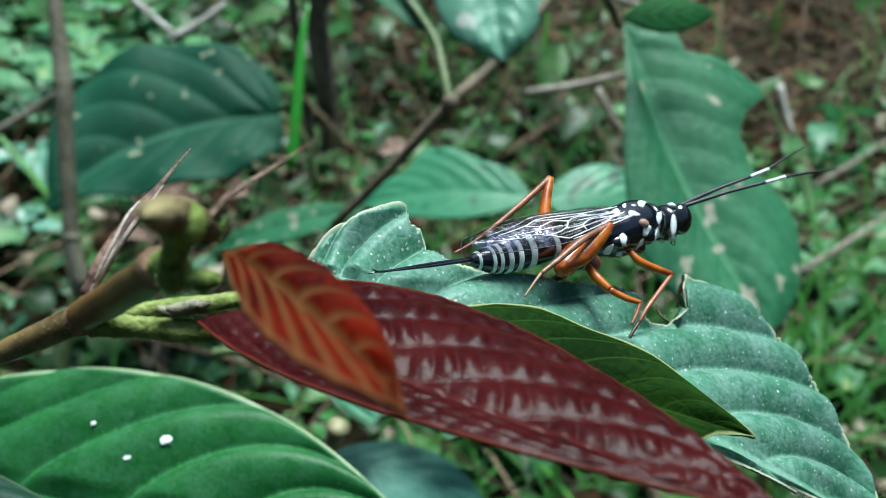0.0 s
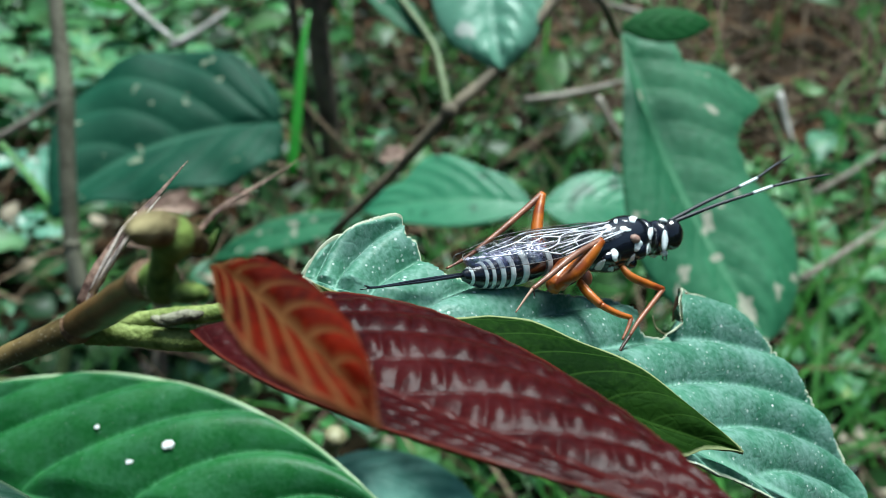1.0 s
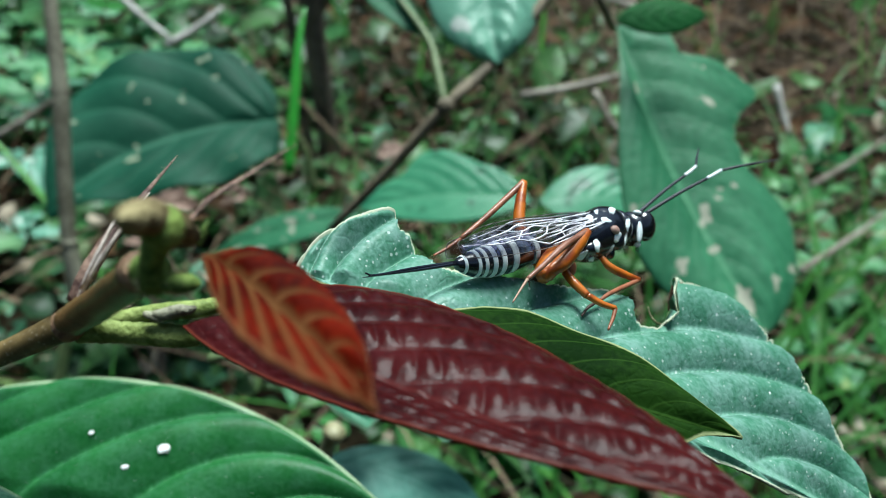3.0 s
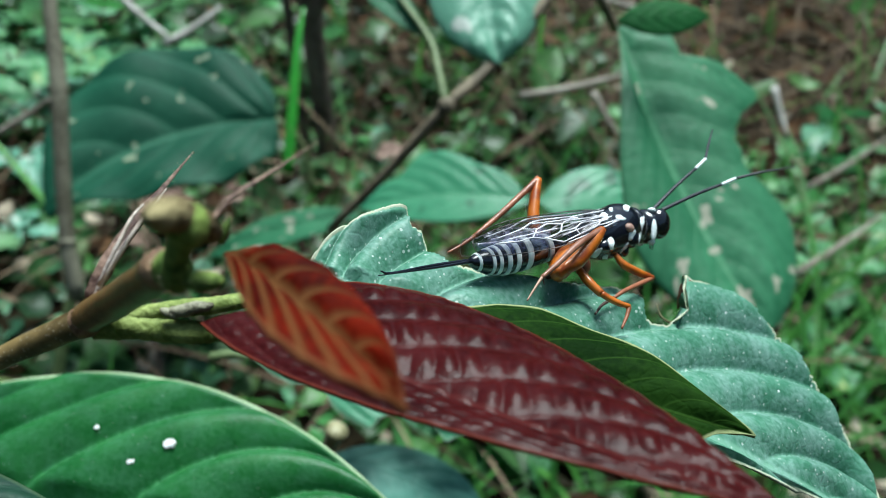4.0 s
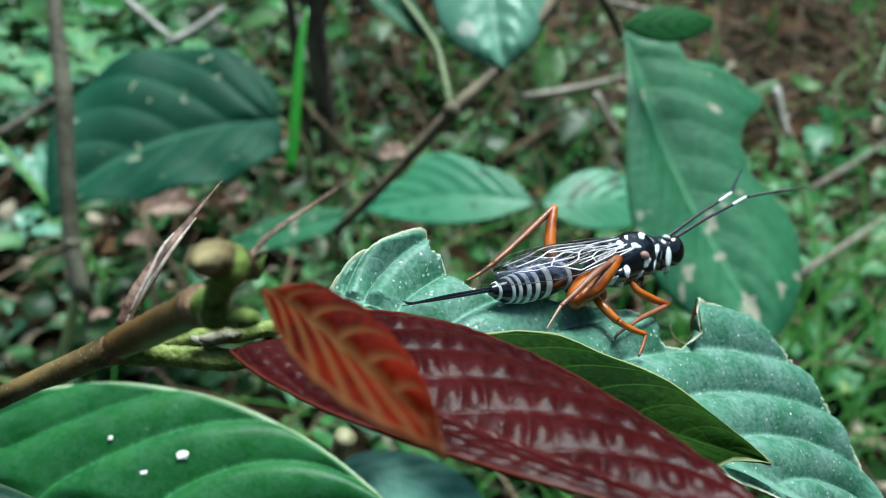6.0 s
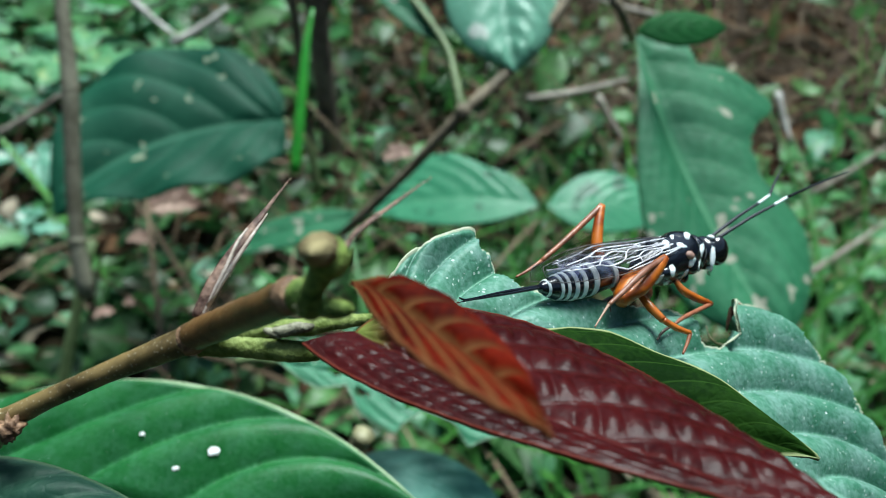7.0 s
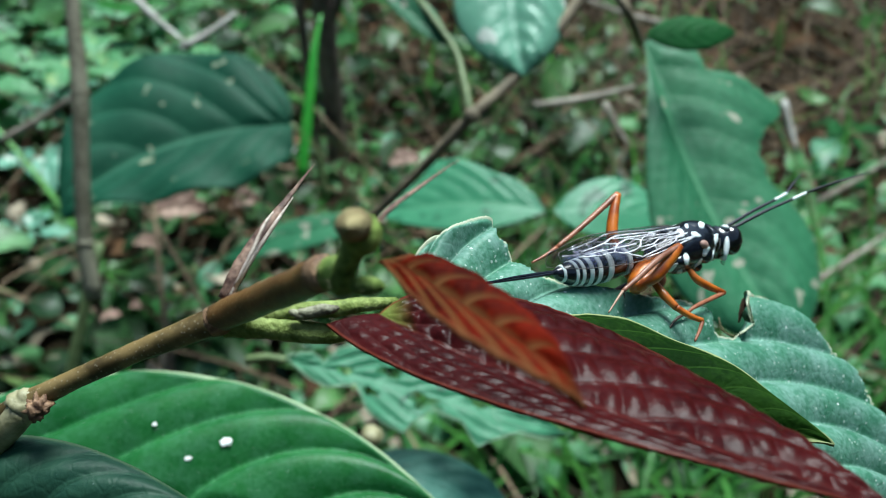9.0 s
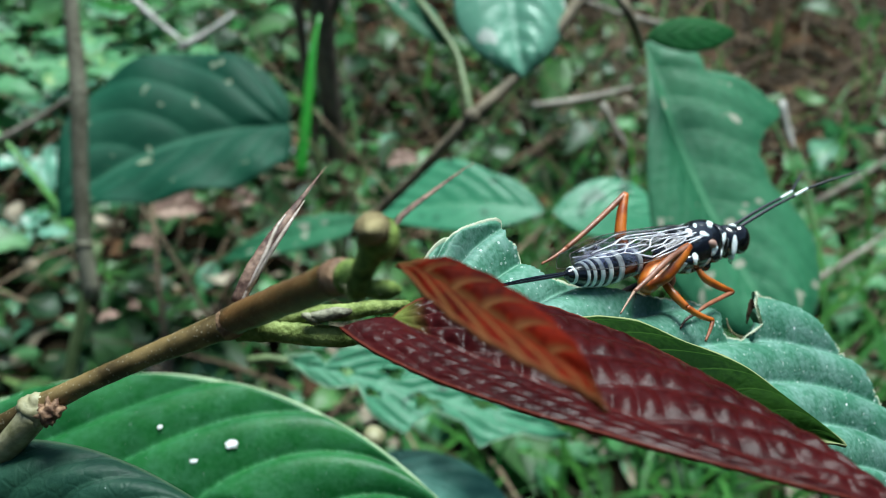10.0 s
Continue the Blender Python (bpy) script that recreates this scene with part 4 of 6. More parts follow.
# ---- the shrub on which the wasp sits ----
def shrub_plant():
    o = (-39.2, 46.3, -12.4)
    sh = placed("shrub", o, "shrub shoot with red young leaves and pleated green leaves", "shrub")

    def rod(name, points, radii, mat, label="", parent=sh, **kw):
        return mesh_object(name, tube(points, radii, **kw), mat, parent, label, o)

    rod("stem", [o, (-34.8, 44.8, -10.8), (-30.9, 43.7, -8.9), (-27.9, 43.2, -7.4), (-23.7, 42.4, -5.5), (-19.0, 41.3, -3.6)], [0.62, 0.64, 0.72, 0.6, 0.62, 0.84], BARK,
        "olive-brown hairy twig", sides=16, n=44, wobble=0.04)
    rod("stem_joint", [(-19.5, 41.6, -3.8), (-19.0, 41.3, -3.6), (-18.7, 41.1, -3.4)], [0.84, 0.95, 0.86], SCAR, "raised ring scar", sides=16, n=8)
    rod("shoot_stem", [(-19.0, 41.3, -3.5), (-16.3, 38.6, -2.4), (-13.6, 35.1, -1.4), (-11.9, 32.7, -0.7)], [0.86, 0.88, 0.86, 0.84], BARK_DARK, "brown youngest internode",
        sides=16, n=24, wobble=0.05)
    rod("stem_joint", [(-12.1, 32.9, -0.8), (-11.8, 32.5, -0.7), (-11.5, 32.1, -0.6)], [0.88, 0.92, 0.8], SCAR, "ragged ring scar", sides=16, n=8)
    mesh_object("node", ball((-30.9, 43.6, -9.0), (1.05, 0.9, 0.95), seg=26, rings=18, squash=rugged(0.35, 1.6)), NODE_PALE, sh, "pale green node", o)
    mesh_object("leaf_scar", ball((-29.7, 42.6, -9.0), (0.62, 0.5, 0.66), seg=26, rings=18, squash=rugged(0.7, 2.2)), SCAR, sh, "dark brown leaf scar", o)
    rod("side_branch", [(-31.1, 43.6, -9.3), (-32.0, 43.8, -10.4), (-35.4, 45.3, -13.8)], [0.9, 0.85, 0.8], NODE_PALE, "pale green side branch", n=10)

    # growing tip
    mesh_object("green_knob", join(ball((-11.2, 31.9, -0.7), (0.85, 0.8, 0.85)), ball((-10.8, 31.3, -1.2), (0.6, 0.7, 0.5)), ball((-9.8, 31.3, -1.2), (0.9, 0.7, 0.45))),
                NODE_GREEN, sh, "green growing node", o)
    rod("bud_neck", [(-10.8, 31.1, -1.1), (-10.5, 30.3, -0.2), (-9.9, 29.5, 0.7)], [0.55, 0.5, 0.6], NODE_GREEN, "short green bud stalk", n=10)
    mesh_object("bud", ball((-9.8, 29.3, 1.0), (0.88, 0.9, 0.88), (0, 0, 0), squash=lambda x, y, z: (x, y, z * (1.0 + 0.2 * x))), NODE_GREEN, sh, "green bud", o)
    rod("bud_scale", [(-9.9, 33.0, 0.8), (-10.05, 31.2, 1.15), (-10.0, 29.0, 1.35), (-9.95, 27.0, 1.25), (-9.9, 25.9, 1.15)], [0.5, 0.74, 0.76, 0.72, 0.6, 0.06], BUD_BROWN,
        "brown folded bud scale", n=30, sides=16, flat=0.95, wobble=0.07)

    # dry stipules: hollow lance-shaped sheaths
    def husk(points, radii):
        return mesh_object("stipule", tube(points, radii, 10, 22, flat=0.4, wobble=0.1), HUSK, sh, "dry brown needle-pointed stipule", o)

    husk([(-18.5, 40.7, -2.4), (-17.8, 40.9, -0.8), (-16.5, 41.9, 1.7), (-15.5, 43.0, 3.5), (-14.2, 44.3, 5.7)], [0.36, 0.48, 0.38, 0.15, 0.015])
    husk([(-9.6, 31.6, 1.2), (-8.8, 32.3, 2.3), (-7.3, 33.8, 3.6), (-5.7, 34.9, 4.9)], [0.2, 0.27, 0.18, 0.015])
    mesh_object("green_stipule", tube([(-9.8, 33.4, 0.5), (-9.5, 33.4, 0.9), (-9.2, 33.4, 1.5)], [0.3, 0.25, 0.05], 8), NODE_GREEN, sh, "", o)

    # pale curled margins of the first stipule
    mesh_object("stipule_edge", tube([(-18.1, 40.3, -2.3), (-17.3, 40.4, -0.7), (-16.0, 41.5, 1.8), (-15.2, 42.8, 3.5)], [0.12, 0.15, 0.12, 0.03], 6, 16), HUSK_EDGE, sh,
                "pale dry margin", o)
    mesh_object("stipule_edge", tube([(-17.8, 40.0, -1.7), (-16.9, 40.1, 0.2), (-16.5, 41.0, 1.7), (-16.1, 41.8, 2.6)], [0.08, 0.12, 0.1, 0.05], 6, 16, wobble=0.2), HUSK_EDGE, sh,
                "pale dry margin", o)

    # petioles
    rod("petiole", [(-18.8, 41.9, -4.1), (-17.3, 41.8, -3.9), (-15.4, 41.8, -4.1), (-13.4, 41.6, -4.3), (-11.9, 42.4, -4.3), (-10.4, 44.3, -4.0)], [0.6, 0.78, 0.68, 0.62, 0.5, 0.35], PETIOLE,
        "yellowish-green downy leaf stalk", n=30, sides=14, wobble=0.07)
    rod("petiole", [(-17.3, 41.8, -3.6), (-14.9, 41.8, -3.1), (-12.6, 41.6, -2.9), (-11.0, 42.8, -2.7), (-9.1, 44.3, -2.6)], [0.5, 0.48, 0.5, 0.45, 0.3], PETIOLE,
        "yellowish-green downy leaf stalk", n=26, sides=12, wobble=0.07)
    mesh_object("dry_scale", join(ball((-13.4, 40.9, -3.0), (1.35, 0.4, 0.36), (0, -10, 0), seg=14, rings=8, squash=lambda x, y, z: (x, y, z + 0.12 * math.sin(7 * x))),
                                  ball((-14.4, 40.9, -3.2), (0.6, 0.3, 0.25), (0, 20, 0), seg=10, rings=6)), DRY_SCALE, sh, "grey-brown dry scale", o)

    # the leaf under the wasp
    leaf_part("leaf", (((-8.9, 51.8, -1.1), (1.0, 47.9, -4.6), (16.1, 53.0, -11.0), (34.7, 60.1, -22.4)),
                       ((-8.9, 51.8, -1.1), (-4.9, 58.8, 11.5), (42.3, 80.1, -1.6), (34.7, 60.1, -22.4)),
                       ((-8.9, 51.8, -1.1), (-0.5, 44.9, -7.4), (11.4, 48.0, -13.2), (34.7, 60.1, -22.4)), 9, 0.33, 1.25),
              GREEN_WASP_LEAF, sh, "dusty bluish-green pleated leaf with an eaten margin", o, ns=330, nu=52, belly=(-1.2, 0), saw=0.75, fan=(0.3, 1.75, 2.0),
              far_cut=((0, 1), (0.184, 1.0), (0.193, 0.957), (0.198, 0.80), (0.2155, 0.75), (0.233, 0.585), (0.248, 0.55), (0.266, 0.495), (0.308, 0.487), (0.378, 0.52), (0.418, 0.545),
                       (0.471, 0.614), (0.491, 0.645), (0.509, 0.66), (0.524, 0.63), (0.539, 0.55), (0.554, 0.52), (0.569, 0.543), (0.582, 0.572), (0.588, 0.62), (0.5905, 0.84), (0.596, 0.89),
                       (0.609, 0.90), (0.642, 0.957), (0.677, 0.93), (0.72, 0.915), (0.754, 0.885), (0.802, 0.85), (0.845, 0.80), (1, 0.8)), clip=True, lean=(0.595, 0.045, 0.09), near_cut=((0, 1), (0.6, 0.8), (0.7, 0.35), (1, 0.3)), ragged=0.006, wave=0.15)
    # dark leaf behind the red one
    leaf_part("leaf", (((-7.4, 46.8, -1.3), (-0.6, 46.9, -4.7), (11.2, 46.9, -9.5), (18.6, 46.4, -11.2)),
                       ((-7.4, 46.8, -1.3), (1.6, 51.4, -3.0), (11.2, 51.4, -3.2), (18.6, 46.4, -11.2)),
                       ((-7.4, 46.8, -1.3), (-2.1, 44.9, -8.0), (10.8, 44.9, -12.4), (18.6, 46.4, -11.2)), 9, 0.3, 0.1),
              GREEN_DARK, sh, "dark green narrow leaf with a browned tip", o, ns=110, nu=24, belly=(0.6, 0), wave=0.2, seed=3, far_cut=((0, 0.1), (0.28, 0.25), (0.4, 0.85), (0.5, 1), (1, 1)), near_cut=((0, 1), (0.86, 1), (0.9, 0.55), (1, 0.2)))
    # red leaf
    leaf_part("leaf", (((-9.9, 41.5, -3.1), (-2.9, 36.9, -6.4), (6.1, 33.3, -8.4), (13.8, 30.7, -10.7)),
                       ((-9.9, 41.5, -3.1), (-5.9, 46.4, 1.0), (8.8, 45.2, -5.1), (13.8, 30.7, -10.7)),
                       ((-12.8, 40.7, -3.7), (-8.5, 37.5, -6.7), (0.9, 31.4, -7.6), (13.8, 30.7, -10.7)), 5.5, 0.7, 0.07),
              RED_BLADE, sh, "dark red quilted young leaf", o, ns=240, nu=56, belly=(0.5, 0.2), quilt=0.2, bend=1.05, seed=5, cells=21)
    # orange leaf
    leaf_part("leaf", (((-9.2, 32.5, 0.0), (-6.6, 30.4, -1.3), (-3.3, 26.9, -3.5), (-1.4, 24.4, -5.0)),
                       ((-9.2, 32.5, 0.0), (-6.1, 35.0, 0.4), (-1.8, 30.2, -2.15), (-1.4, 24.4, -5.0)),
                       ((-9.2, 32.5, 0.0), (-6.8, 25.2, -2.9), (-3.9, 20.5, -2.9), (-1.4, 24.4, -5.0)), 7, 0.34, 0.42),
              ORANGE_BLADE, sh, "folded orange-red newest leaf with yellowish veins", o, ns=110, nu=30, belly=(0.5, 0.3), seed=6, saw=0.8, far_cut=((0, 0.25), (0.12, 0.35), (0.22, 0.85), (0.34, 1), (1, 1)))
    # broad green leaf lower down
    leaf_part("leaf", (((-75.0, 97.4, -24.3), (-49.2, 89.6, -28.3), (-22.1, 85.8, -33.2), (-1.0, 85.9, -33.4)),
                       ((-75.0, 97.4, -24.3), (-55.9, 101.5, -12.3), (-23.7, 99.7, -9.2), (-1.0, 85.9, -33.4)),
                       ((-75.0, 97.4, -24.3), (-49.3, 79.6, -37.2), (-22.7, 77.8, -39.3), (-1.0, 85.9, -33.4)), 6, 0.4, 1.7),
              GREEN_BROAD, sh, "broad fresh green leaf with sunken curved veins", o, ns=170, nu=44, belly=(1.0, 0.5), seed=7, saw=0.62)
    rod("side_branch", [(-75.0, 97.4, -24.3), (-66.2, 77.5, -23.8), o], [0.5, 0.55, 0.6], BARK, "thin hidden branch")
    # old leaf at the foot
    leaf_part("leaf", (((-41.5, 44.4, -16.4), (-33.8, 43.3, -14.3), (-25.1, 42.3, -14.8), (-16.3, 42.3, -17.3)),
                       ((-41.5, 44.4, -16.4), (-36.8, 46.3, -8.8), (-27.1, 45.3, -9.9), (-16.3, 42.3, -17.3)),
                       ((-41.5, 44.4, -16.4), (-32.3, 39.4, -19.1), (-23.8, 39.4, -19.3), (-16.3, 42.3, -17.3)), 8, 0.3, 0.3),
              GREEN_CORNER, sh, "dull dark green older leaf", o, ns=80, nu=22, belly=(0.8, 0.4), seed=8)
    rod("petiole", [(-41.5, 44.4, -16.4), (-40.2, 45.3, -14.3), o], [0.4, 0.45, 0.5], NODE_GREEN, "short leaf stalk")
    # bird lime and pale specks on the blades
    for q, r in (((-31.5, 90.5, -22.1), 0.58), ((-35.8, 89.9, -23.9), 0.36), ((-40.8, 92.5, -20.6), 0.24), ((23.0, 64.75, -4.75), 0.3)):
        mesh_object("white_speck", ball(q, (r * 1.25, r * 0.85, r * 0.2), (55, 0, 0), 22, 12, squash=rugged(0.5, 1.7)), WHITE_LIME, sh,
                    "small white dropping", o)
    # dried curl hanging in the bite
    rod("dry_thread", [(18.3, 66.4, -4.7), (18.6, 66.3, -5.7), (19.5, 66.3, -6.3), (20.5, 66.3, -6.1), (21.05, 66.2, -4.9), (21.1, 66.2, -3.7), (20.7, 66.1, -3.0)],
        [0.05, 0.09, 0.1, 0.08, 0.1, 0.07, 0.09], NODE_PALE, "pale dried thread of leaf vein", n=48, sides=7, wobble=0.35)
    mesh_object("dry_curl", join(tube([(21.2, 65.9, -2.8), (20.4, 65.8, -3.1), (20.1, 65.8, -4.1), (19.9, 65.9, -5.1)], [0.12, 0.4, 0.34, 0.1], 9, 18, flat=0.5, wobble=0.35),
                                 tube([(21.0, 65.8, -2.7), (20.6, 65.6, -3.6), (20.5, 65.7, -4.6)], [0.2, 0.26, 0.1], 7, 12, flat=0.6, wobble=0.4)), SCAR, sh,
                "shrivelled brown leaf shred", o)
    # short pale hairs on the young wood
    rng = np.random.RandomState(31)
    vs, fs = [], []
    for ob in [c for c in sh.children if c.name.split(".")[0] in ("stem", "shoot_stem", "petiole", "green_knob", "stipule")]:
        pts = [(V(v.co), V(v.normal)) for v in ob.data.vertices]
        for k in rng.randint(0, len(pts) - 1, 330):
            (a, n), (b, _) = pts[k], pts[min(k + 1, len(pts) - 1)]
            q = a + (b - a) * rng.rand() if np.linalg.norm(b - a) < 0.002 else a
            d = n + rng.randn(3) * 0.45
            d *= rng.uniform(0.00012, 0.00038) / np.linalg.norm(d)
            side = np.cross(d, rng.randn(3))
            side *= 0.000012 / (np.linalg.norm(side) + 1e-12)
            i = len(vs)
            vs += [q - side, q + side, q + d]
            fs.append((i, i + 1, i + 2))
    hairs = mesh_object("hairs", (np.array(vs), fs), NODE_PALE, sh, "short pale hairs", scale=1.0)
    hairs["kind"] = "stuff"
    return sh, o


SHRUB, SHRUB_BASE = shrub_plant()

# ---- the wasp (its own axes: x forward, y to its left, z up; millimetres) ----
BLACK = shell("black_cuticle", (0.005, 0.0065, 0.012), 0.24, 0.8, (0.007, 0.008, 0.014))
WHITE = shell("ivory_cuticle", (0.84, 0.88, 0.87), 0.45, 0.1, (0.6, 0.68, 0.7))
ORANGE = shell("orange_cuticle", (0.46, 0.125, 0.010), 0.33, 0.15, (0.26, 0.05, 0.005))
RUSSET = shell("russet_cuticle", (0.30, 0.105, 0.05), 0.42, 0.1, (0.17, 0.055, 0.026))
TARSUS = shell("dark_tarsus", (0.045, 0.022, 0.014), 0.45)
PALE_TARSUS = shell("pale_tarsus", (0.36, 0.22, 0.15), 0.45)
TIBIA = shell("pinkish_cuticle", (0.27, 0.12, 0.075), 0.4, 0.15, (0.17, 0.065, 0.035))
TEGULA = shell("wing_joint", (0.42, 0.27, 0.22), 0.5, 0.0, (0.2, 0.1, 0.07))
EYE = shell("eye", (0.006, 0.006, 0.008), 0.12, 1.0)
FLAGELLUM = shell("antenna_black", (0.012, 0.014, 0.022), 0.5)
# The white parts put glints into the vein colour.
VEIN = shell("glinting_wing_vein", (0.9, 0.9, 0.94), 0.3, 0.3, (0.5, 0.47, 0.52))
VEIN_DARK = shell("dark_wing_margin", (0.05, 0.04, 0.035), 0.4, 0.2, (0.2, 0.18, 0.17))


def membrane():
    m, nt, b = nodes_of("wing_membrane")
    # White and lavender noise patches imitate reflections on the clear wing.
    painted_sheen = mix_node(nt, step_node(nt, noise_node(nt, 420, 2), 0.42, 0.6), (0.9, 0.92, 0.95), (0.56, 0.52, 0.76))
    link(nt, painted_sheen, b.inputs["Base Color"])
    b.inputs["Metallic"].default_value = 1.0
    b.inputs["Roughness"].default_value = 0.26
    clear = nt.nodes.new("ShaderNodeBsdfTransparent")
    clear.inputs[0].default_value = (0.66, 0.65, 0.66, 1)
    ms = nt.nodes.new("ShaderNodeMixShader")
    link(nt, step_node(nt, noise_node(nt, 520, 4), 0.48, 0.68, 0.02, 0.36), ms.inputs[0])
    link(nt, clear.outputs[0], ms.inputs[1])
    link(nt, b.outputs[0], ms.inputs[2])
    link(nt, ms.outputs[0], nt.nodes["Material Output"].inputs[0])
    bump_node(nt, noise_node(nt, 1100, 2), 0.7, 0.0003, b)
    return m


MEMBRANE = membrane()
ABDOMEN = ((0, 0.32, -0.2), (0.4, 0.56, -0.25), (1.2, 0.86, -0.36), (2.7, 1.1, -0.4), (4.2, 1.2, -0.3), (5.6, 1.18, -0.2), (7.2, 0.98, -0.2), (8.6, 0.5, -0.45),
           (10.2, 0.35, -0.5))
THORAX = ((9.7, 0.55, -0.45), (10.4, 1.05, -0.35), (11.5, 1.55, -0.2), (13.0, 1.88, -0.02), (14.6, 1.98, 0.12), (16.0, 1.85, 0.26), (17.1, 1.35, 0.2), (17.9, 0.62, 0.0))


def section(prof, x):
    """Radius and height of the body's middle at x."""
    xs = [p[0] for p in prof]
    return np.interp(x, xs, [p[1] for p in prof]), np.interp(x, xs, [p[2] for p in prof])


def turned(prof, x0, x1, n, grow=1.0, narrow=0.92, sides=24, shape=None):
    vs, fs = [], []
    for i, x in enumerate(np.linspace(x0, x1, n)):
        r, c = section(prof, x)
        r = r * grow * (1 if shape is None else shape((x - x0) / (x1 - x0)))
        for k in range(sides):
            a = 2 * math.pi * k / sides
            vs.append((x, r * narrow * math.cos(a), c + r * math.sin(a)))
    for i in range(n - 1):
        for k in range(sides):
            a, b = i * sides + k, i * sides + (k + 1) % sides
            fs.append((a, b, b + sides, a + sides))
    fs.append(tuple(range(sides - 1, -1, -1)))
    fs.append(tuple(range((n - 1) * sides, n * sides)))
    return np.array(vs), fs


THORAX_LOBES = (((15.2, 0, 1.25), (1.75, 1.35, 0.95)), ((12.6, 0, 1.2), (0.9, 0.85, 0.65)), ((16.9, 0, 0.25), (0.95, 1.5, 1.5)), ((13.4, 0, -1.0), (2.2, 1.35, 1.05)),
                ((17.5, 0, -0.1), (0.8, 1.05, 1.25)), ((12.4, -1.15, -0.85), (1.0, 0.6, 0.6)), ((12.4, 1.15, -0.85), (1.0, 0.6, 0.6)), ((15.3, -1.2, -0.7), (0.9, 0.55, 0.75)),
                ((15.3, 1.2, -0.7), (0.9, 0.55, 0.75)))
FLANK = V((0.744, 0.668, -0.020))       # slanting inwards and down from the upper right of the body


def inside(p):
    r, c = section(THORAX, p[0])
    if 9.7 < p[0] < 17.9 and (p[1] / (r * 0.92)) ** 2 + ((p[2] - c) / r) ** 2 < 1:
        return True
    return any(sum(((p[k] - c[k]) / r[k]) ** 2 for k in range(3)) < 1 for c, r in THORAX_LOBES)


def mirrored(x, y, z):
    return (x, -y, z)


def mark(x, z, rx, rz, turn, seed):
    """A thin pale patch with an uneven outline, lying on the cuticle."""
    rng = np.random.RandomState(50 + seed)
    ph, a = rng.uniform(0, 6.3, 3), math.radians(turn)
    vs, fs, n = [], [], 18
    for ring in (0.0, 0.5, 0.85, 1.0):
        for k in range(n):
            th = 2 * math.pi * k / n
            q = ring * (1 + 0.13 * math.sin(2 * th + ph[0]) + 0.1 * math.sin(3 * th + ph[1]) + 0.06 * math.sin(5 * th + ph[2]))
            for pull in (1.0, 0.85, 0.7, 0.5, 0.3, 0.1, 0.0):
                u, v = rx * q * pull * math.cos(th), rz * q * pull * math.sin(th)
                p = V((x + u * math.cos(a) - v * math.sin(a), -1.8, z + u * math.sin(a) + v * math.cos(a))) - FLANK * 3
                steps = 0
                while steps < 84 and not inside(p):
                    p = p + FLANK * 0.06
                    steps += 1
                if steps < 84:
                    break
            p = p - FLANK * (0.09 if ring < 0.9 else 0.02)
            vs.append(p)
    for i in range(3):
        for k in range(n):
            b = (k + 1) % n
            fs.append((i * n + k, i * n + b, (i + 1) * n + b, (i + 1) * n + k))
    return np.array(vs), fs


def wing_surface(inner, outer):
    def at(s, u):
        a, b = bezier(inner, [s])[0], bezier(outer, [s])[0]
        p = a + (b - a) * u
        return p + V((-0.5 * math.sin(math.pi * u) * s ** 5, -0.25 * math.sin(math.pi * u), 0.12 * math.sin(math.pi * u) + 0.07 * math.sin(11 * s + 7 * u)))
    return at


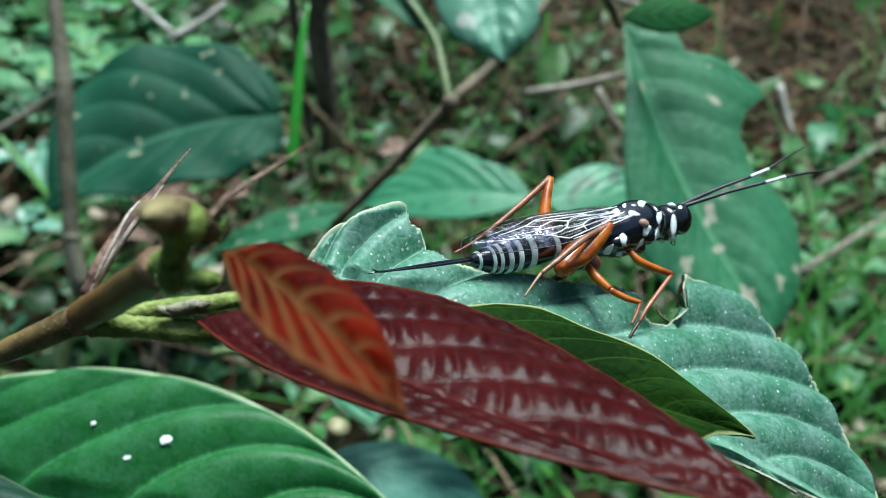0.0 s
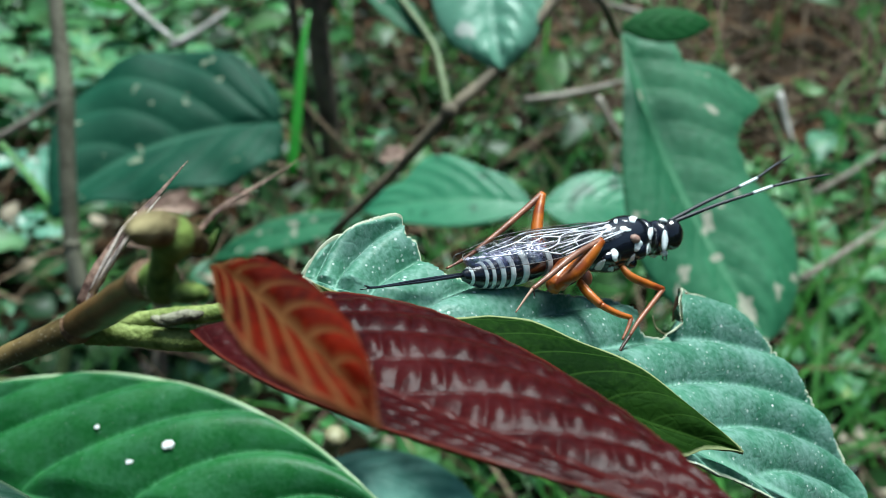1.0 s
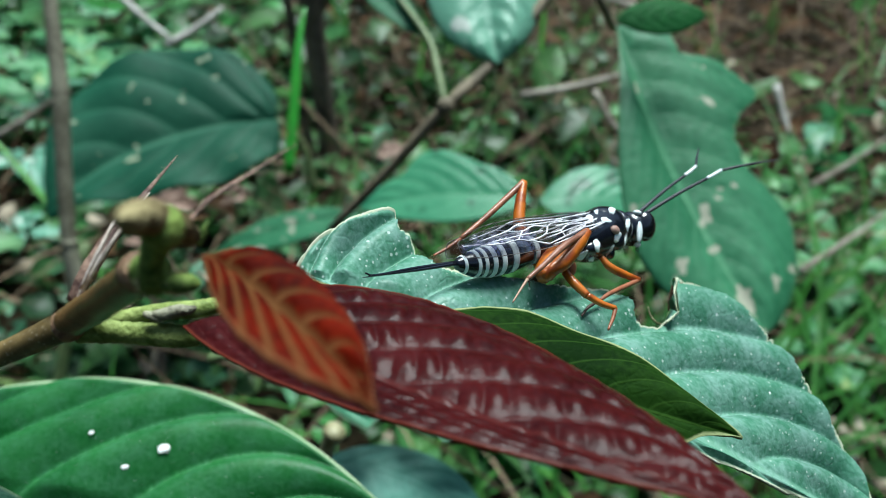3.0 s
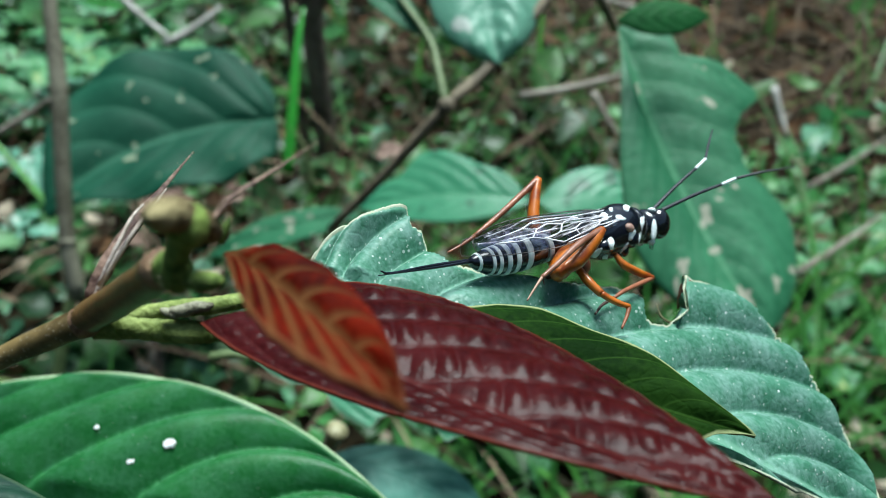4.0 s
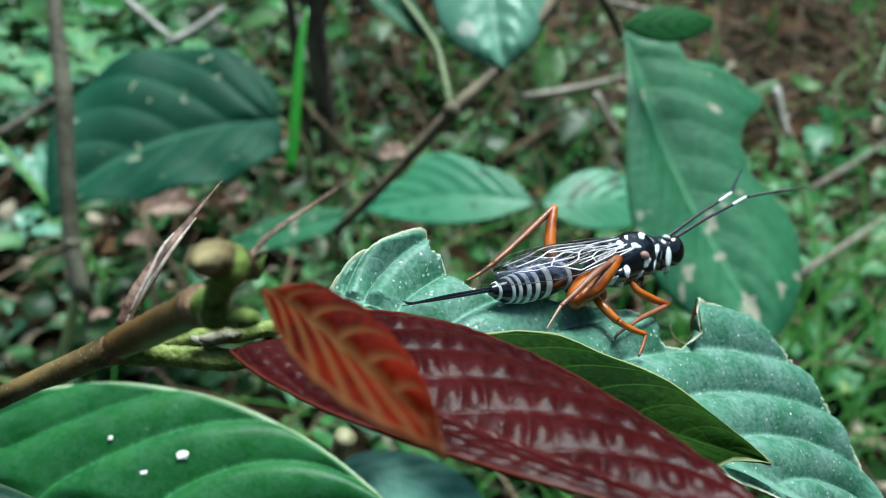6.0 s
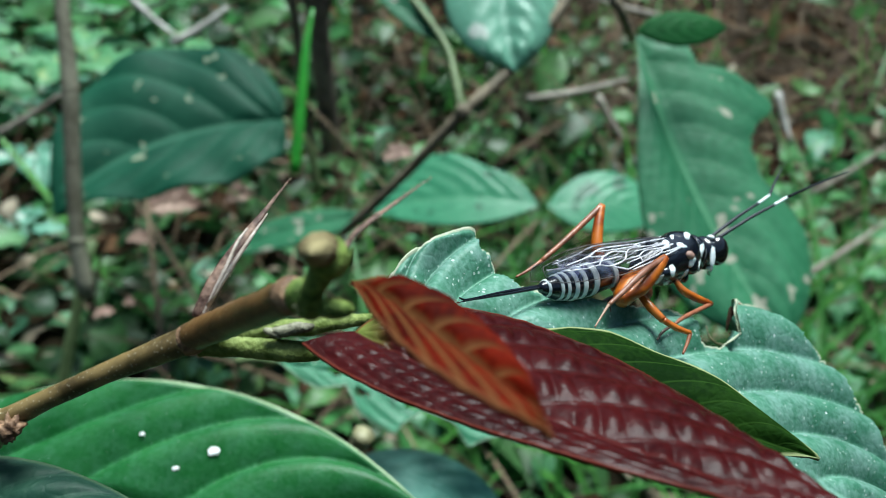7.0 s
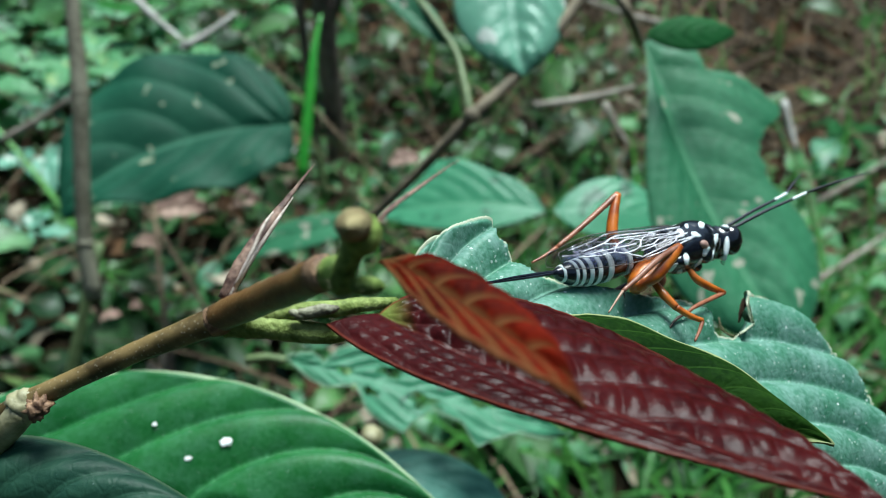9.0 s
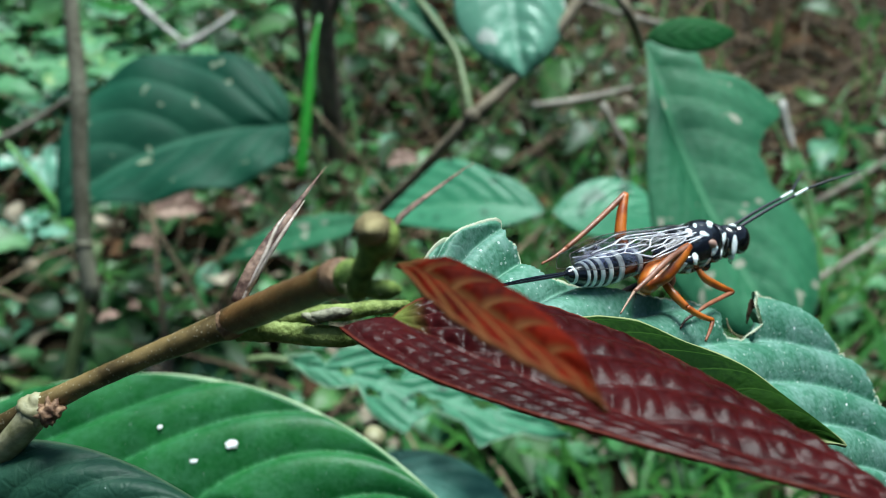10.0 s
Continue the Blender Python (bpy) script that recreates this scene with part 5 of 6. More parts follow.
def wasp_body():
    w = new("ichneumon_wasp")
    tagged(w, "black and white banded ichneumon wasp with orange legs", "wasp")

    def bit(name, pieces, mat, label="", parent=w):
        return mesh_object(name, pieces, mat, parent, label)

    def leg(name, points, radii, mat, label="", parent=w, sides=10):
        return bit(name, tube(points, radii, sides, max(10, 5 * len(points))), mat, label, parent)

    # abdomen: overlapping segments, each with a pale hind band
    cuts = (0.0, 0.42, 1.35, 1.9, 2.55, 3.35, 4.4, 6.7, 9.9)
    bands = (0.0, 0.18, 0.22, 0.24, 0.34, 0.36, 0.5, 0.45)
    for i in range(8):
        a, b = cuts[i], cuts[i + 1]
        bit("tergite", turned(ABDOMEN, a, b + 0.05, 7, 1.0, shape=lambda t: 1.0 + 0.035 * (1 - t)), BLACK)
        if bands[i]:
            bit("band", turned(ABDOMEN, a - 0.02 + (0.02 if i == 0 else 0), a + bands[i], 4, 1.06), WHITE, "ivory band")
    # ovipositor and its sheaths
    leg("ovipositor", [(0.1, 0, -0.15), (-3.5, -0.4, -0.05), (-8.4, -1.6, 0.2)], [0.13, 0.1, 0.03], BLACK, "long black ovipositor")
    leg("ovipositor_sheath", [(0.1, 0.1, -0.05), (-3.5, -0.2, 0.1), (-7.0, -0.9, 0.15), (-7.8, -1.0, 0.4)], [0.13, 0.1, 0.09, 0.05], BLACK, "thin black sheath")
    # thorax
    bit("thorax", turned(THORAX, 9.7, 17.9, 22), BLACK)
    for name, (c, r) in zip(("mesonotum", "scutellum", "pronotum", "sternum", "neck", "hind_flank", "hind_flank", "flank", "flank"), THORAX_LOBES):
        bit(name, ball(c, r, None, 20, 12), BLACK)
    marks = ((12.73, 2.01, 0.25, 0.38, 20), (11.89, 1.37, 0.41, 0.34, 0), (14.64, 1.77, 0.47, 0.28, 0), (16.34, 1.68, 0.41, 0.22, -10), (13.71, 1.07, 0.56, 0.22, -12), (16.22, 0.43, 0.25, 0.53, -15), (14.74, -0.39, 0.56, 0.28, 25), (12.25, -0.70, 0.34, 0.53, 15), (10.31, -1.39, 0.84, 0.31, 33), (11.33, -1.81, 0.41, 0.25, 20), (13.66, -1.40, 0.62, 0.22, 40), (15.61, -0.93, 0.19, 0.62, -25))
    for i, (x, z, rx, rz, turn) in enumerate(marks):
        vs, fs = mark(x, z, rx, rz, turn, i)
        for sgn in (1, -1):
            bit("spot", (vs * V((1, sgn, 1)), fs), WHITE, "ivory spot")
    for sgn in (-1, 1):
        bit("tegula", ball((14.61, -1.75, 0.19) if sgn < 0 else mirrored(14.61, -1.75, 0.19), (0.5, 0.3, 0.36), (0, 20, 0), 12, 8), TEGULA, "pinkish-brown wing joint")
    # head
    head = bit("head", join(ball((18.55, 0, -0.05), (0.95, 1.45, 1.45)), ball((19.2, 0, -0.35), (0.75, 0.9, 0.95)), ball((17.9, 0, 0.0), (0.7, 1.0, 1.0))), BLACK)
    for sgn in (-1, 1):
        bit("eye", ball((19.25, sgn * 1.02, 0.0), (0.95, 0.7, 1.25), (0, 12, sgn * 18)), EYE, "glossy black eye", head)
        bit("cheek_stripe", ball((18.1, sgn * 1.3, -0.4), (0.3, 0.17, 0.9), (0, 18, 0), 12, 8, squash=lambda x, y, z: (x - 0.22 * z * z, y, z)), WHITE, "ivory stripe", head)
        bit("brow_mark", ball((18.75, sgn * 0.85, 1.18), (0.42, 0.3, 0.22), (0, 20, 0), 10, 6), WHITE, "ivory mark", head)
    bit("face_plate", ball((19.7, 0, -0.4), (0.32, 0.6, 0.62), (0, 20, 0), 12, 8), WHITE, "ivory face", head)
    for sgn in (-1, 1):
        bit("mandible", ball((18.45, sgn * 0.6, -1.35), (0.32, 0.3, 0.26), (0, 25, 0), 10, 6), WHITE, "ivory mandible", head)
    bit("mouthparts", join(ball((18.7, -0.25, -1.2), (0.35, 0.3, 0.3)), ball((18.7, 0.25, -1.2), (0.35, 0.3, 0.3)),
                           tube([(18.9, -0.3, -1.4), (18.4, -0.4, -1.75), (18.7, -0.45, -2.0)], [0.08, 0.06, 0.03], 6),
                           tube([(19.1, -0.2, -1.45), (18.9, -0.3, -1.9)], [0.07, 0.03], 6)), TARSUS, "brown palps", head)

    # wings, folded along the back
    for sgn, lift in ((-1, 0.0), (1, 0.35)):
        inner = ((14.2, 0.25 * sgn, 1.75 + lift * 0.2), (10, 0.1 * sgn, 2.15 + lift), (3.6, 0.1 * sgn, 2.15 + lift), (0.3, 0.35 * sgn, 1.4 + lift * 0.3))
        outer = ((15.0, 1.5 * sgn, 0.85), (11, 2.1 * sgn, 0.0), (4.6, 2.1 * sgn, -0.75), (0.1, 1.0 * sgn, 0.2 + lift * 0.3))
        at = wing_surface(inner, outer)
        ns, nu = 44, 12
        vs = [at(s, u) for u in np.linspace(0, 1, nu) for s in np.linspace(0, 1, ns)]
        fs = [(i * ns + j, i * ns + j + 1, (i + 1) * ns + j + 1, (i + 1) * ns + j) for i in range(nu - 1) for j in range(ns - 1)]
        wing = bit("wing", (np.array(vs), fs), MEMBRANE, "clear smoky folded wing")
        for ln in (((0, 0.02), (0.3, 0.03), (0.7, 0.02), (1, 0.01)), ((0, 0.98), (0.5, 0.985), (0.8, 0.98), (1, 0.98)), ((1, 0.01), (1, 0.3), (1, 0.7), (1, 0.98))):
            bit("wing_margin", tube([at(s, u) for s, u in ln], [0.05, 0.03, 0.018], 6, 16), VEIN_DARK, "dark wing margin", wing)
        # veins, plus short added lines for the white glint streaks
        lines = (((0.02, 0.3), (0.2, 0.34), (0.38, 0.3), (0.45, 0.42)), ((0.02, 0.5), (0.2, 0.56), (0.33, 0.52), (0.4, 0.62), (0.5, 0.6)),
                 ((0.45, 0.42), (0.52, 0.3), (0.6, 0.36), (0.68, 0.25)), ((0.45, 0.42), (0.5, 0.6), (0.6, 0.66), (0.66, 0.56), (0.75, 0.62)), ((0.6, 0.36), (0.66, 0.56)),
                 ((0.2, 0.56), (0.26, 0.76), (0.4, 0.8), (0.52, 0.88)), ((0.4, 0.62), (0.4, 0.8)), ((0.05, 0.12), (0.3, 0.14), (0.38, 0.3)),
                 ((0.3, 0.14), (0.55, 0.1), (0.68, 0.25), (0.85, 0.35)), ((0.75, 0.62), (0.88, 0.6)), ((0.52, 0.88), (0.6, 0.66)), ((0.02, 0.72), (0.14, 0.8), (0.26, 0.76)),
                 ((0.1, 0.4), (0.25, 0.42), (0.4, 0.46)), ((0.15, 0.62), (0.3, 0.66), (0.5, 0.7)), ((0.3, 0.22), (0.45, 0.24), (0.6, 0.18)),
                 ((0.5, 0.5), (0.62, 0.46), (0.8, 0.48)), ((0.08, 0.85), (0.3, 0.88), (0.5, 0.93)))
        for ln in lines:
            bit("vein", tube([at(s, u) for s, u in ln], [0.07, 0.06, 0.04], 6, 18), VEIN, "", wing)

    # legs
    leg("hind_coxa", [(9.77, -1.00, -0.60), (7.83, -1.40, -1.18), (6.48, -1.70, -1.88), (6.06, -1.80, -2.40)], [0.75, 0.95, 0.8, 0.4], ORANGE)
    bit("hind_coxa", join(ball((9.4, 1.2, -1.4), (1.1, 0.7, 0.8), (0, 30, 0))), ORANGE)
    leg("hind_femur", [(5.88, -1.90, -1.92), (7.72, -2.30, -1.35), (9.57, -2.60, -0.07), (10.52, -2.70, 0.53)], [0.32, 0.66, 0.56, 0.3], ORANGE, "thick orange thigh")
    leg("hind_tibia", [(10.46, -2.75, 0.56), (7.59, -3.00, -0.15), (5.06, -3.20, -1.16), (3.23, -3.30, -1.87)], [0.2, 0.25, 0.2, 0.16], TIBIA, "pinkish-brown shin")
    leg("hind_tarsus", [(3.23, -3.30, -1.87), (2.47, -3.35, -2.40), (1.49, -3.40, -3.14)], [0.12, 0.09, 0.06], PALE_TARSUS, "pale brown foot")
    leg("spur", [(3.29, -3.30, -1.93), (3.28, -3.35, -2.42)], [0.07, 0.02], TARSUS)
    leg("hind_femur", [(9.3, 1.9, -1.0), (8.56, 2.30, 1.35), (9.33, 2.70, 3.30), (10.38, 3.00, 5.02)], [0.35, 0.5, 0.44, 0.3], ORANGE, "thick orange thigh")
    leg("hind_tibia", [(10.38, 3.00, 5.02), (8.69, 3.10, 4.09), (5.96, 3.20, 2.65), (3.40, 3.30, 1.42)], [0.27, 0.24, 0.22, 0.18], RUSSET, "russet shin")
    leg("hind_tarsus", [(3.40, 3.30, 1.42), (2.05, 3.35, 0.90), (0.79, 3.40, 0.56)], [0.16, 0.13, 0.08], RUSSET)
    bit("middle_coxa", ball((9.63, -1.10, -1.95), (0.62, 0.5, 0.7)), RUSSET)
    leg("middle_femur", [(8.82, -1.40, -2.17), (8.84, -2.20, -3.10), (9.16, -2.90, -4.03)], [0.3, 0.36, 0.3], ORANGE)
    leg("middle_tibia", [(9.11, -2.90, -3.99), (9.99, -3.40, -4.78), (10.91, -3.80, -5.30)], [0.26, 0.25, 0.2], ORANGE)
    leg("middle_tarsus", [(10.91, -3.80, -5.30), (10.38, -3.90, -5.89), (9.55, -4.00, -6.62)], [0.17, 0.14, 0.09], RUSSET)
    leg("middle_femur", [(10.4, 1.0, -2.0), (9.0, 2.2, -2.6), (8.2, 2.9, -3.0)], [0.28, 0.3, 0.24], TARSUS)
    leg("middle_tarsus", [(8.2, 2.9, -3.0), (8.5, 3.2, -4.6)], [0.18, 0.1], TARSUS)
    bit("front_coxa", ball((14.7, -0.75, -1.55), (0.5, 0.45, 0.5)), BLACK)
    leg("front_femur", [(13.56, -0.90, -1.72), (13.86, -1.30, -2.53), (14.91, -1.60, -3.28), (16.36, -1.90, -4.02)], [0.22, 0.32, 0.32, 0.22], ORANGE)
    k = V((16.36, -1.90, -4.02))
    shin = leg("front_tibia", [k - k, V((12.59, -2.20, -4.44)) - k, V((11.08, -2.30, -4.77)) - k], [0.19, 0.18, 0.13], RUSSET)
    leg("front_tarsus", [V((11.08, -2.30, -4.77)) - k, V((9.60, -2.40, -5.07)) - k, V((8.69, -2.50, -5.56)) - k], [0.14, 0.12, 0.08], TARSUS, "", shin)
    shin.matrix_basis = Matrix.Translation(Vector(k) * 0.001)

    # antennae
    feelers = []
    for first in (True, False):
        long = 8.6
        an = leg("antenna", [(0, 0, 0), (long * 0.5, 0, 0.1), (long - 0.9, 0, 0)], [0.17, 0.15, 0.13], FLAGELLUM, "black banded antenna", sides=8)
        leg("white_band", [(long - 0.95, 0, 0), (long + 0.9, 0, 0)], [0.145, 0.14], WHITE, "white ring", an, 8)
        ti = leg("antenna_tip", [(0, 0, 0), (2.6, 0, 0.12), (5.4, 0, 0.1)], [0.13, 0.11, 0.05], FLAGELLUM, "", an, 8)
        ti.matrix_basis = Matrix.Translation((long * 0.001 + 0.00088, 0, 0))
        feelers.append((an, ti))
    return w, shin, k, feelers


WASP, SHIN, KNEE, FEELERS = wasp_body()


# ---- what moves ----
def motions():
    walk(SHRUB, [
        (0.00, pose(-0.03920, 0.03234, 0.32508, -31.81, 0.14, 0.46)),
        (0.20, pose(-0.03922, 0.03277, 0.32490, -32.26, -0.06, -0.18)),
        (0.50, pose(-0.03911, 0.03263, 0.32454, -32.08, -0.62, 0.13)),
        (0.70, pose(-0.03913, 0.03256, 0.32489, -31.64, -0.19, 0.18)),
        (1.00, pose(-0.03928, 0.03307, 0.32503, -31.76, 0.18, -0.47)),
        (1.20, pose(-0.03906, 0.03227, 0.32473, -31.91, -0.44, 0.58)),
        (1.50, pose(-0.03903, 0.03226, 0.32461, -31.68, -0.63, 0.64)),
        (1.70, pose(-0.03908, 0.03228, 0.32485, -32.00, -0.27, 0.50)),
        (2.00, pose(-0.03914, 0.03230, 0.32500, -31.82, -0.01, 0.40)),
        (2.20, pose(-0.03923, 0.03287, 0.32482, -31.84, -0.17, -0.14)),
        (2.50, pose(-0.03920, 0.03281, 0.32492, -32.20, -0.06, -0.21)),
        (2.70, pose(-0.03918, 0.03246, 0.32484, -32.27, -0.16, 0.25)),
        (3.80, pose(-0.03924, 0.03283, 0.32496, -32.22, 0.02, -0.22)),
        (4.00, pose(-0.03918, 0.03265, 0.32485, -31.87, -0.09, 0.10)),
        (4.20, pose(-0.03921, 0.03257, 0.32495, -31.83, 0.01, 0.21)),
        (4.50, pose(-0.03920, 0.03273, 0.32502, -31.90, 0.14, 0.04)),
        (4.70, pose(-0.03921, 0.03263, 0.32498, -32.04, 0.02, 0.11)),
        (5.00, pose(-0.03914, 0.03243, 0.32498, -31.83, -0.00, 0.35)),
        (5.20, pose(-0.03928, 0.03308, 0.32503, -32.62, 0.20, -0.61)),
        (5.50, pose(-0.03925, 0.03325, 0.32471, -32.53, -0.23, -0.69)),
        (5.70, pose(-0.03929, 0.03290, 0.32503, -32.23, 0.18, -0.31)),
        (6.80, pose(-0.03919, 0.03273, 0.32492, -32.11, -0.04, -0.02)),
        (7.00, pose(-0.03923, 0.03281, 0.32510, -32.40, 0.22, -0.26)),
        (7.20, pose(-0.03923, 0.03274, 0.32507, -32.30, 0.19, -0.15)),
        (7.50, pose(-0.03920, 0.03259, 0.32507, -31.85, 0.06, 0.06)),
        (7.80, pose(-0.03925, 0.03293, 0.32521, -32.13, 0.37, -0.45)),
        (8.00, pose(-0.03927, 0.03285, 0.32514, -32.19, 0.33, -0.31)),
        (8.20, pose(-0.03920, 0.03279, 0.32504, -31.95, 0.07, -0.17)),
        (8.50, pose(-0.03925, 0.03291, 0.32513, -32.10, 0.28, -0.33)),
        (9.00, pose(-0.03925, 0.03281, 0.32508, -32.01, 0.29, -0.08)),
        (9.20, pose(-0.03921, 0.03264, 0.32497, -32.03, 0.02, 0.11)),
        (9.50, pose(-0.03921, 0.03281, 0.32482, -32.08, -0.11, 0.01)),
        (10.00, pose(-0.03922, 0.03272, 0.32499, -32.00, 0.07, -0.04)),
    ])
    walk(WASP, [
        (0.00, pose(0.00186, 0.04511, 0.33109, -33.60, 7.71, 30.08)),
        (0.20, pose(0.00180, 0.04474, 0.33108, -33.36, 8.68, 31.11)),
        (0.50, pose(0.00179, 0.04481, 0.33135, -29.88, 8.36, 32.91)),
        (0.70, pose(0.00168, 0.04502, 0.33129, -33.99, 7.74, 31.50)),
        (1.00, pose(0.00184, 0.04493, 0.33089, -33.86, 7.82, 30.18)),
        (1.20, pose(0.00170, 0.04506, 0.33128, -31.96, 6.78, 30.40)),
        (1.50, pose(0.00181, 0.04487, 0.33146, -33.40, 8.61, 32.82)),
        (1.70, pose(0.00176, 0.04472, 0.33128, -32.17, 8.66, 32.34)),
        (2.00, pose(0.00189, 0.04444, 0.33178, -29.85, 12.43, 37.08)),
        (2.20, pose(0.00188, 0.04417, 0.33168, -29.60, 12.91, 37.83)),
        (2.50, pose(0.00190, 0.04443, 0.33160, -29.76, 12.45, 36.85)),
        (2.70, pose(0.00164, 0.04439, 0.33157, -29.05, 12.00, 37.01)),
        (3.80, pose(0.00190, 0.04433, 0.33137, -31.05, 12.50, 35.93)),
        (4.00, pose(0.00184, 0.04440, 0.33151, -28.84, 11.35, 36.09)),
        (4.20, pose(0.00182, 0.04439, 0.33155, -29.41, 11.70, 36.59)),
        (4.50, pose(0.00172, 0.04468, 0.33140, -29.34, 11.52, 34.83)),
        (4.70, pose(0.00181, 0.04433, 0.33138, -30.05, 11.91, 35.81)),
        (5.00, pose(0.00166, 0.04483, 0.33134, -28.52, 10.08, 34.14)),
        (5.20, pose(0.00185, 0.04439, 0.33120, -29.25, 12.02, 34.96)),
        (5.50, pose(0.00189, 0.04423, 0.33109, -29.86, 11.54, 35.75)),
        (5.70, pose(0.00185, 0.04419, 0.33113, -30.30, 12.16, 35.79)),
        (6.80, pose(0.00185, 0.04452, 0.33132, -28.56, 11.03, 35.12)),
        (7.00, pose(0.00193, 0.04456, 0.33104, -28.99, 10.82, 33.93)),
        (7.20, pose(0.00187, 0.04458, 0.33106, -28.71, 10.71, 33.99)),
        (7.50, pose(0.00183, 0.04477, 0.33123, -28.89, 10.57, 33.95)),
        (7.80, pose(0.00200, 0.04462, 0.33095, -27.07, 10.54, 33.49)),
        (8.00, pose(0.00190, 0.04484, 0.33115, -27.35, 10.43, 33.39)),
        (8.20, pose(0.00196, 0.04462, 0.33103, -27.03, 10.26, 33.70)),
        (8.50, pose(0.00175, 0.04488, 0.33106, -29.16, 10.90, 32.80)),
        (9.00, pose(0.00180, 0.04502, 0.33103, -27.80, 10.19, 33.31)),
        (9.20, pose(0.00179, 0.04479, 0.33092, -26.44, 9.77, 33.70)),
        (9.50, pose(0.00180, 0.04477, 0.33123, -27.38, 9.92, 34.45)),
        (10.00, pose(0.00186, 0.04489, 0.33118, -27.84, 9.87, 33.91)),
    ])
    walk(SHIN, [
        (0.00, pose(0.01636, -0.00190, -0.00402, 0.0, -24.0, 0.0)),
        (1.50, pose(0.01636, -0.00190, -0.00402, 0.0, -20.0, 0.0)),
        (2.00, pose(0.01636, -0.00190, -0.00402, 0.0, 0.0, 0.0)),
        (4.00, pose(0.01636, -0.00190, -0.00402, 0.0, 1.0, 0.0)),
        (10.00, pose(0.01636, -0.00190, -0.00402, 0.0, 0.0, 0.0)),
    ])
    walk(FEELERS[0][0], [
        (0.00, pose(0.02010, 0.00045, 0.00095, -0.0, -11.2, -18.3)),
        (0.20, pose(0.02010, 0.00045, 0.00095, -0.0, -10.7, -18.4)),
        (0.50, pose(0.02010, 0.00045, 0.00095, -0.0, -10.6, -19.4)),
        (0.70, pose(0.02010, 0.00045, 0.00095, -0.0, -10.6, -18.1)),
        (1.00, pose(0.02010, 0.00045, 0.00095, -0.0, -14.7, -18.5)),
        (1.20, pose(0.02010, 0.00045, 0.00095, -0.0, -18.9, -20.2)),
        (1.50, pose(0.02010, 0.00045, 0.00095, -0.0, -14.6, -19.4)),
        (1.70, pose(0.02010, 0.00045, 0.00095, -0.0, -15.9, -37.0)),
        (2.00, pose(0.02010, 0.00045, 0.00095, 0.0, -18.1, 13.4)),
        (2.20, pose(0.02010, 0.00045, 0.00095, 0.0, -19.9, 7.1)),
        (2.50, pose(0.02010, 0.00045, 0.00095, 0.0, -23.3, 2.3)),
        (2.70, pose(0.02010, 0.00045, 0.00095, -0.0, -20.2, -1.9)),
        (3.80, pose(0.02010, 0.00045, 0.00095, -0.0, -25.0, -3.7)),
        (4.00, pose(0.02010, 0.00045, 0.00095, -0.0, -24.2, -0.8)),
        (4.20, pose(0.02010, 0.00045, 0.00095, -0.0, -24.4, -4.5)),
        (4.50, pose(0.02010, 0.00045, 0.00095, -0.0, -21.6, -1.8)),
        (4.70, pose(0.02010, 0.00045, 0.00095, -0.0, -20.1, -6.9)),
        (5.00, pose(0.02010, 0.00045, 0.00095, -0.0, -20.5, -1.3)),
        (5.20, pose(0.02010, 0.00045, 0.00095, -0.0, -19.4, -6.9)),
        (5.50, pose(0.02010, 0.00045, 0.00095, -0.0, -19.0, -5.6)),
        (5.70, pose(0.02010, 0.00045, 0.00095, -0.0, -19.3, -7.8)),
        (6.80, pose(0.02010, 0.00045, 0.00095, -0.0, -17.4, -5.3)),
        (7.00, pose(0.02010, 0.00045, 0.00095, -0.0, -18.2, -3.2)),
        (7.20, pose(0.02010, 0.00045, 0.00095, -0.0, -16.4, -2.8)),
        (7.50, pose(0.02010, 0.00045, 0.00095, -0.0, -17.8, -4.5)),
        (7.80, pose(0.02010, 0.00045, 0.00095, -0.0, -16.9, -2.9)),
        (8.00, pose(0.02010, 0.00045, 0.00095, -0.0, -14.6, -4.9)),
        (8.20, pose(0.02010, 0.00045, 0.00095, -0.0, -11.5, -2.8)),
        (8.50, pose(0.02010, 0.00045, 0.00095, -0.0, -15.8, -4.3)),
        (9.00, pose(0.02010, 0.00045, 0.00095, -0.0, -14.3, -3.3)),
        (9.20, pose(0.02010, 0.00045, 0.00095, -0.0, -16.3, -4.8)),
        (9.50, pose(0.02010, 0.00045, 0.00095, -0.0, -16.1, -6.0)),
        (10.00, pose(0.02010, 0.00045, 0.00095, -0.0, -14.3, -3.3)),
    ])
